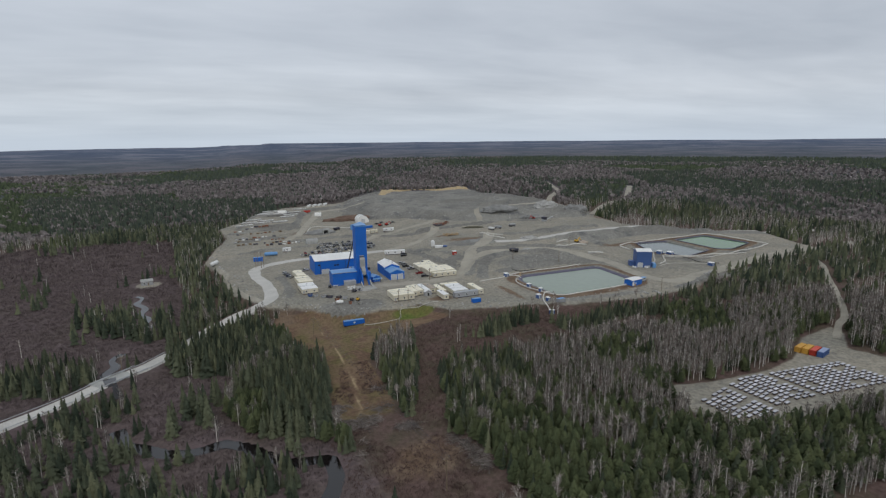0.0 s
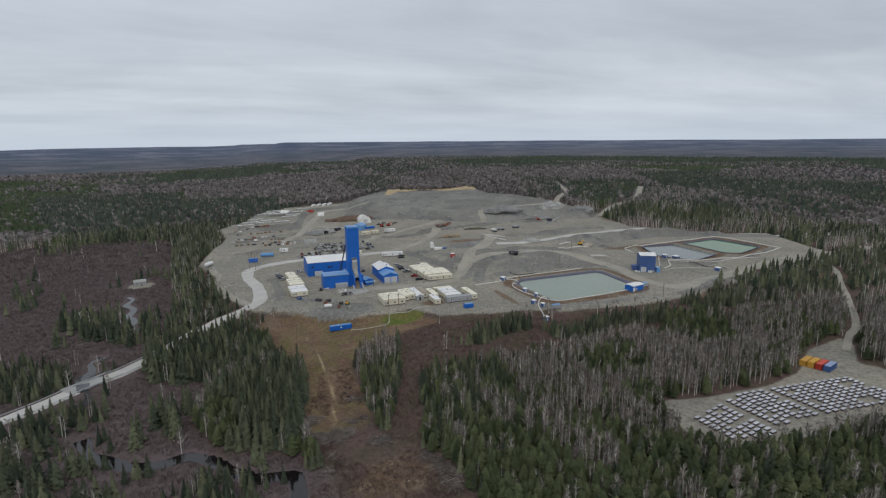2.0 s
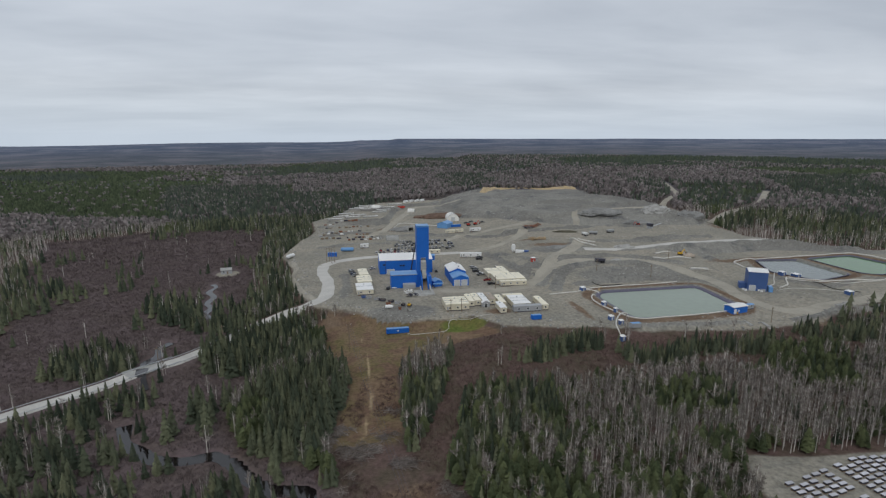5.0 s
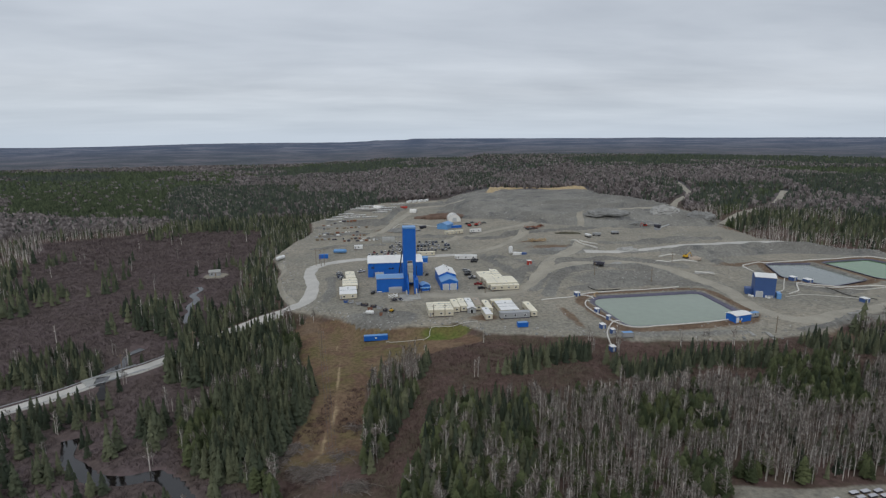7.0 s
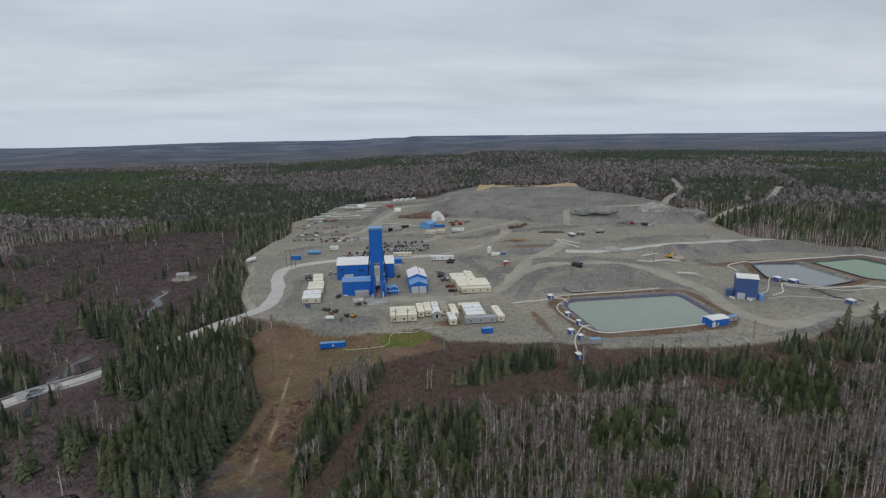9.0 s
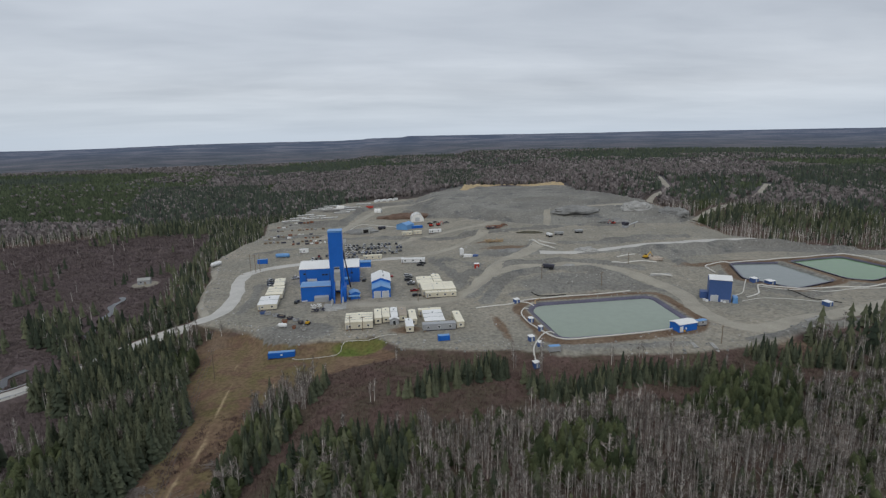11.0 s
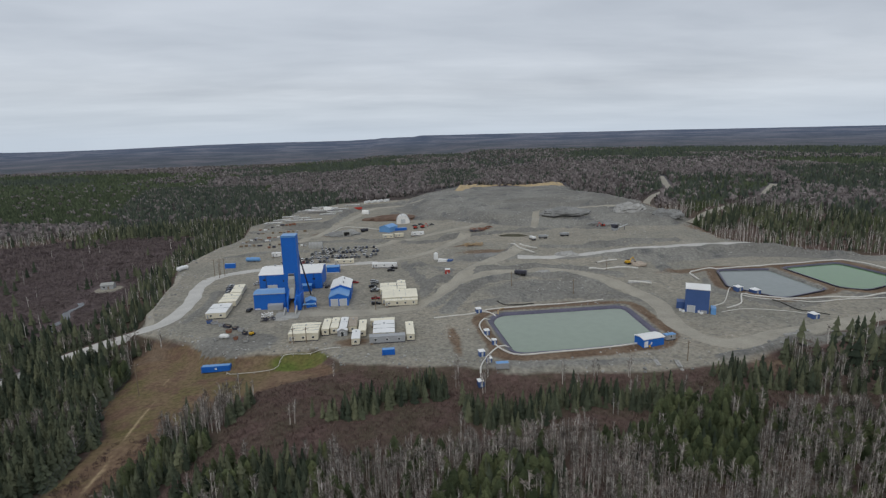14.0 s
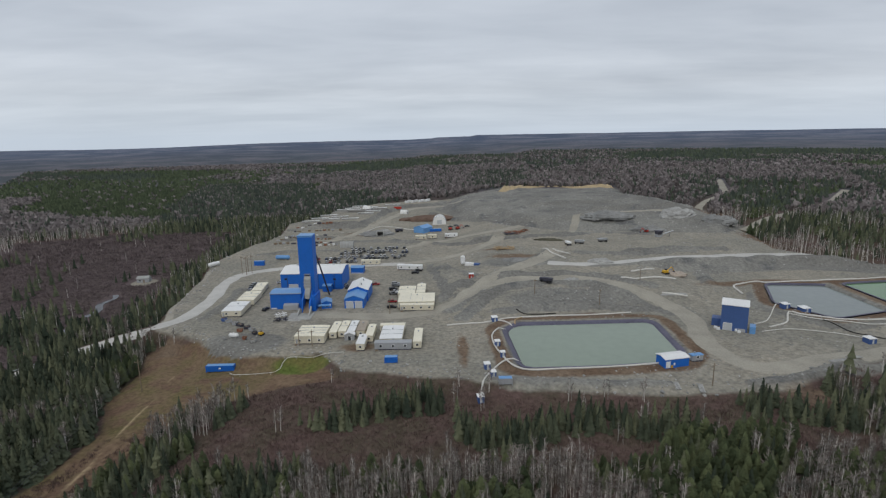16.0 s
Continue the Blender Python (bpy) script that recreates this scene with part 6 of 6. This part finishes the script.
pipe([(336, 336), (347, 323), (362, 319), (384, 321), (410, 318)], 0.3, PIPE, "second pale pipe along the berm")
pipe([(312, 316), (328, 318), (345, 311), (352, 303)], 0.22, PIPE, "thin pale pipe across the gravel")
pipe([(345, 325), (352, 312), (360, 302)], 0.2, RUBBER, "black hose across the gravel bank")
pipe([(84, 582), (89, 600), (97, 622), (110, 620), (131, 604), (140, 602)], 0.4, PIPE, "pale pipe looping over the portal bank")
pipe([(202, 351), (208, 346), (222, 347)], 0.25, RUBBER, "black hose on the gravel bank")
pipe([(466, 342), (454, 388), (440, 394), (400, 390), (350, 391), (336, 388), (333, 372)], 0.5, PIPE, "pale berm edge pipe round the ponds")
for a_, b_ in (((239, 480), (250, 449)), ((282, 410), (299, 417)), ((270, 392), (305, 397)), ((246, 478), (256, 463)), ((286, 369), (299, 366))):
    pipe([a_, ((a_[0] + b_[0]) / 2, (a_[1] + b_[1]) / 2), b_], 0.6, PIPE, "straight pale pipe lying on the gravel", 0.5, "pipe_length")
fence = thing("pipe_rail", 73, 290, 0, "pale low pipe rail on the lawn", "rail")
rail_line = smooth([(72, 291.5, 0), (74, 289.5, 0), (92, 289, 0), (95.5, 296, 0), (107, 297, 0), (120, 297.5, 0)], 2.0)
fence.matrix_world = Matrix.Identity(4)
part("rail", tube([Vector((p.x, p.y, height(p.x, p.y) + 0.8)) for p in rail_line], 0.13), PIPE, fence)
for p in rail_line[::3]:
    zz = height(p.x, p.y)
    part("post", rod((p.x, p.y, zz - 0.3), (p.x, p.y, zz + 0.9), 0.09), PIPE, fence)


def utility_pole(x, y, tall, label="bare wooden utility pole with a crossarm"):
    root = thing("utility_pole", x, y, 20, label, "pole", "utility poles")
    part("mast", rod((0, 0, -0.5), (0, 0, tall), 0.22, 0.14), WOOD, root)
    part("crossarm", box(-1.3, 1.3, -0.1, 0.1, tall - 1.2, tall - 1.0), WOOD, root)
    for ix_ in (-1.1, 0, 1.1):
        part("insulator", rod((ix_, 0, tall - 1.0), (ix_, 0, tall - 0.7), 0.07), PIPE, root)
    return root


for x_, y_, h_ in ((41.3, 278.5, 14), (58, 138, 12), (24, 441, 13), (28, 438, 13), (30, 443, 13), (26, 447, 12), (98, 307.5, 8), (104, 307, 8), (135, 350, 9), (263, 262, 9), (247, 355, 9), (215, 372, 9),
                   (280, 388, 8), (-24, 303, 8), (-48, 279, 8)):
    utility_pole(x_, y_, h_)
wire = thing("power_line", 41, 278, 0, "thin sagging power wires over the glade", "wire")
wire.matrix_world = Matrix.Identity(4)
for off in (-1.1, 0, 1.1):
    a, b = Vector((41.3 + off, 278.5, height(41.3, 278.5) + 13.2)), Vector((58 + off, 138, height(58, 138) + 11.2))
    part("strand", tube([a.lerp(b, k / 24) - Vector((0, 0, 5.5 * (k / 24) * (1 - k / 24))) for k in range(25)], 0.035, 4), DARK_STEEL, wire)

bridge = thing("road_bridge", -50.5, 268.5, 42, "concrete road bridge over the dark creek", "bridge")
part("deck", box(-8, 8, -4.3, 4.3, 0.0, 0.34), CONCRETE, bridge)
for sy_ in (-4.1, 4.1):
    part("edge_beam", box(-8, 8, sy_ - 0.25, sy_ + 0.25, -0.7, 0.7, 0.04), CONCRETE, bridge)
for sx_ in (-6.5, 6.5):
    part("abutment", box(sx_ - 0.6, sx_ + 0.6, -4.2, 4.2, -3.2, -0.02), CONCRETE, bridge)
rail = thing("bridge_rail", -50, 268, 0, "steel guard rail along the road bridge", "guard rail")
rail.matrix_world = Matrix.Identity(4)
for side in (-4.2, 4.2):
    d_ = Vector((12, 12.5, 0)).normalized()
    s_ = Vector((d_.y, -d_.x, 0))
    c_ = Vector((-46, 271.5, 0)) + s_ * side
    zz = height(-46, 271.5)
    part("beam", rod(c_ - d_ * 9 + Vector((0, 0, zz + 0.9)), c_ + d_ * 9 + Vector((0, 0, zz + 0.9)), 0.16, sides=4), STEEL, rail)
    for k in range(7):
        q = c_ + d_ * (k - 3) * 2.9
        part("post", box(q.x - 0.08, q.x + 0.08, q.y - 0.08, q.y + 0.08, zz - 1, zz + 0.95), WOOD, rail)
for k, (x_, y_, l_, t_) in enumerate(((320, 277, 8, 12), (328, 280, 6, 5), (250, 262, 6, 80), (258, 260, 7, 75), (380, 268, 9, 20), (390, 272, 8, -10))):
    root = thing("plank_stack", x_, y_, t_, "stack of pale weathered planks", "timber", "plank stacks")
    for j in range(4):
        part("plank", box(-l_ / 2, l_ / 2, -0.9 + j * 0.48, -0.5 + j * 0.48, 0, 0.3 + 0.1 * (j % 2)), PALE_ROCK, root)

# guard rails on both sides of the access road, either end of the bridge
bank = smooth([(x, y, 0) for x, y in WEST_ROAD[1:8]], 3.0)
for side in (-3.9, 3.9):
    root = tagged(new("guard_rail"), "pale steel guard rail on wooden posts beside the road", "guard rail", "road guard rails")
    line = []
    for a, b in zip(bank, bank[1:]):
        d_ = (b - a).normalized()
        q = a + Vector((d_.y, -d_.x, 0)) * side
        line.append(Vector((q.x, q.y, height(a.x, a.y) + 0.95)))
    part("beam", tube(line, 0.17, 4), STEEL, root)
    for q in line[::2]:
        part("post", box(q.x - 0.09, q.x + 0.09, q.y - 0.09, q.y + 0.09, q.z - 1.6, q.z + 0.05), WOOD, root)


# loose stones on banks and along the tracks
def stone(seed):
    r = random.Random(seed)
    v = [(r.uniform(0.6, 1.1) * a, r.uniform(0.6, 1.1) * b, r.uniform(0.5, 0.9) * c) for a, b, c in ((1, 0, 0), (0, 1, 0), (-1, 0, 0), (0, -1, 0), (0, 0, 1), (0, 0, -0.5))]
    f = [(0, 1, 4), (1, 2, 4), (2, 3, 4), (3, 0, 4), (1, 0, 5), (2, 1, 5), (3, 2, 5), (0, 3, 5)]
    return pack(v, f, [0] * 8)


STONES = [stone(k) for k in range(6)]
for name, count, limits, mat, label, share in (("pale_stones", 16000, (-5, 500, 258, 700), PALE_ROCK, "pale loose stones on the gravel banks", 0.60),
                                               ("dark_stones", 16000, (-5, 440, 262, 900), ROCK, "dark loose stones over the mine yard", 0.57)):
    sx, sy = rng.uniform(*limits[:2], count), rng.uniform(*limits[2:], count)
    edge = outside(sx, sy, SITE)
    s = (edge < -3) & (np.minimum(np.minimum(outside(sx, sy, POND), outside(sx, sy, GREY_POND)), outside(sx, sy, GREEN_POND)) > 5)
    s &= (fractal(sx, sy, 14, 251 + count % 7) > share - 0.12 * (edge > -14))
    for line in (INNER_ROAD, EAST_ROAD, NORTH_ROAD, WEST_ROAD):
        s &= line_gap(sx, sy, line) > 5.5
    s &= ~((sx > 40) & (sx < 165) & (sy > 298) & (sy < 460) & (rng.uniform(0, 1, count) < 0.8))
    plant(name, STONES, sx[s], sy[s], 0.25 + 0.75 * rng.beta(1.2, 4, s.sum()), (mat,), label, "stones", 1.0, 0.05)

# rows of stored crates in the back yard
crates = random.Random(12)
for row, (ya, xa, xb, tilt) in enumerate(((545, 14, 66, 0.10), (561, 12, 60, 0.12), (578, 14, 52, 0.10), (604, 16, 62, 0.12), (620, 14, 50, 0.1), (536, 40, 72, 0.05))):
    xx = xa
    while xx < xb:
        yy = ya + tilt * (xx - xa) + crates.uniform(-0.8, 0.8)
        w_, h_ = crates.uniform(1.2, 4.2), crates.uniform(0.6, 1.8)
        if crates.random() < 0.8:
            mat_, word = crates.choice(((WOOD, "brown wooden"), (GREY_PANEL, "grey steel"), (WHITE, "white"), (DARK_STEEL, "dark steel"), (RUST, "rusty steel")))
            root = thing("stored_crate", xx + w_ / 2, yy, crates.uniform(-8, 14), f"{word} crate in a row of stored goods", "crate", "stored crates")
            part("body", box(-w_ / 2, w_ / 2, -0.7, 0.7, 0.12, h_, 0.05), mat_, root)
            part("lid", box(-w_ / 2 - 0.05, w_ / 2 + 0.05, -0.75, 0.75, h_, h_ + 0.08), mat_, root)
            part("skid", box(-w_ / 2, w_ / 2, -0.6, 0.6, -0.15, 0.12), WOOD, root)
        xx += w_ + crates.uniform(0.4, 2.2)

# loose boulders along banks and edges
rock_forms = []
for s_ in range(5):
    bm = bmesh.new()
    bmesh.ops.create_icosphere(bm, subdivisions=1, radius=0.5)
    for v in bm.verts:
        v.co *= 0.75 + 0.6 * random.Random(s_ * 100 + v.index).random()
    bmesh.ops.triangulate(bm, faces=bm.faces)
    rock_forms.append((np.array([v.co[:] for v in bm.verts]), np.array([[v.index for v in f.verts] for f in bm.faces]), np.zeros(len(bm.faces), int)))
    bm.free()
rx, ry = rng.uniform(-15, 480, 30000), rng.uniform(255, 905, 30000)
edge = np.abs(outside(rx, ry, SITE) + 3)
want = np.where(edge < 6, 0.55, 0.0) + 0.35 * (np.abs(outside(rx, ry, PILE)) < 16) + 0.16 * (outside(rx, ry, PILE) < 0) + 0.5 * ((ry > 338) & (ry < 395) & (rx > 195) & (rx < 280) & (fractal(rx, ry, 14, 77) > 0.55))
want = want + 0.4 * (np.hypot((rx - 70) / 1.8, ry - 308) < 16)
keep = (outside(rx, ry, SITE) < 1) & (rng.uniform(0, 1, len(rx)) < want) & (outside(rx, ry, POND) > 7) & (outside(rx, ry, GREY_POND) > 6) & (outside(rx, ry, GREEN_POND) > 6)
for line in TRACKS:
    keep &= line_gap(rx, ry, line) > 5.5
half_ = rng.uniform(0, 1, len(rx)) < 0.5
for nm, sel, mt, lb in (("dark_boulders", half_, ROCK, "scattered dark grey boulders on the banks"), ("pale_boulders", ~half_, PALE_ROCK, "scattered pale grey boulders on the banks")):
    s = keep & sel
    plant(nm, rock_forms, rx[s], ry[s], 0.5 + 1.5 * rng.beta(1, 4, s.sum()), (mt,), lb, "boulders", 1.2, 0.0)
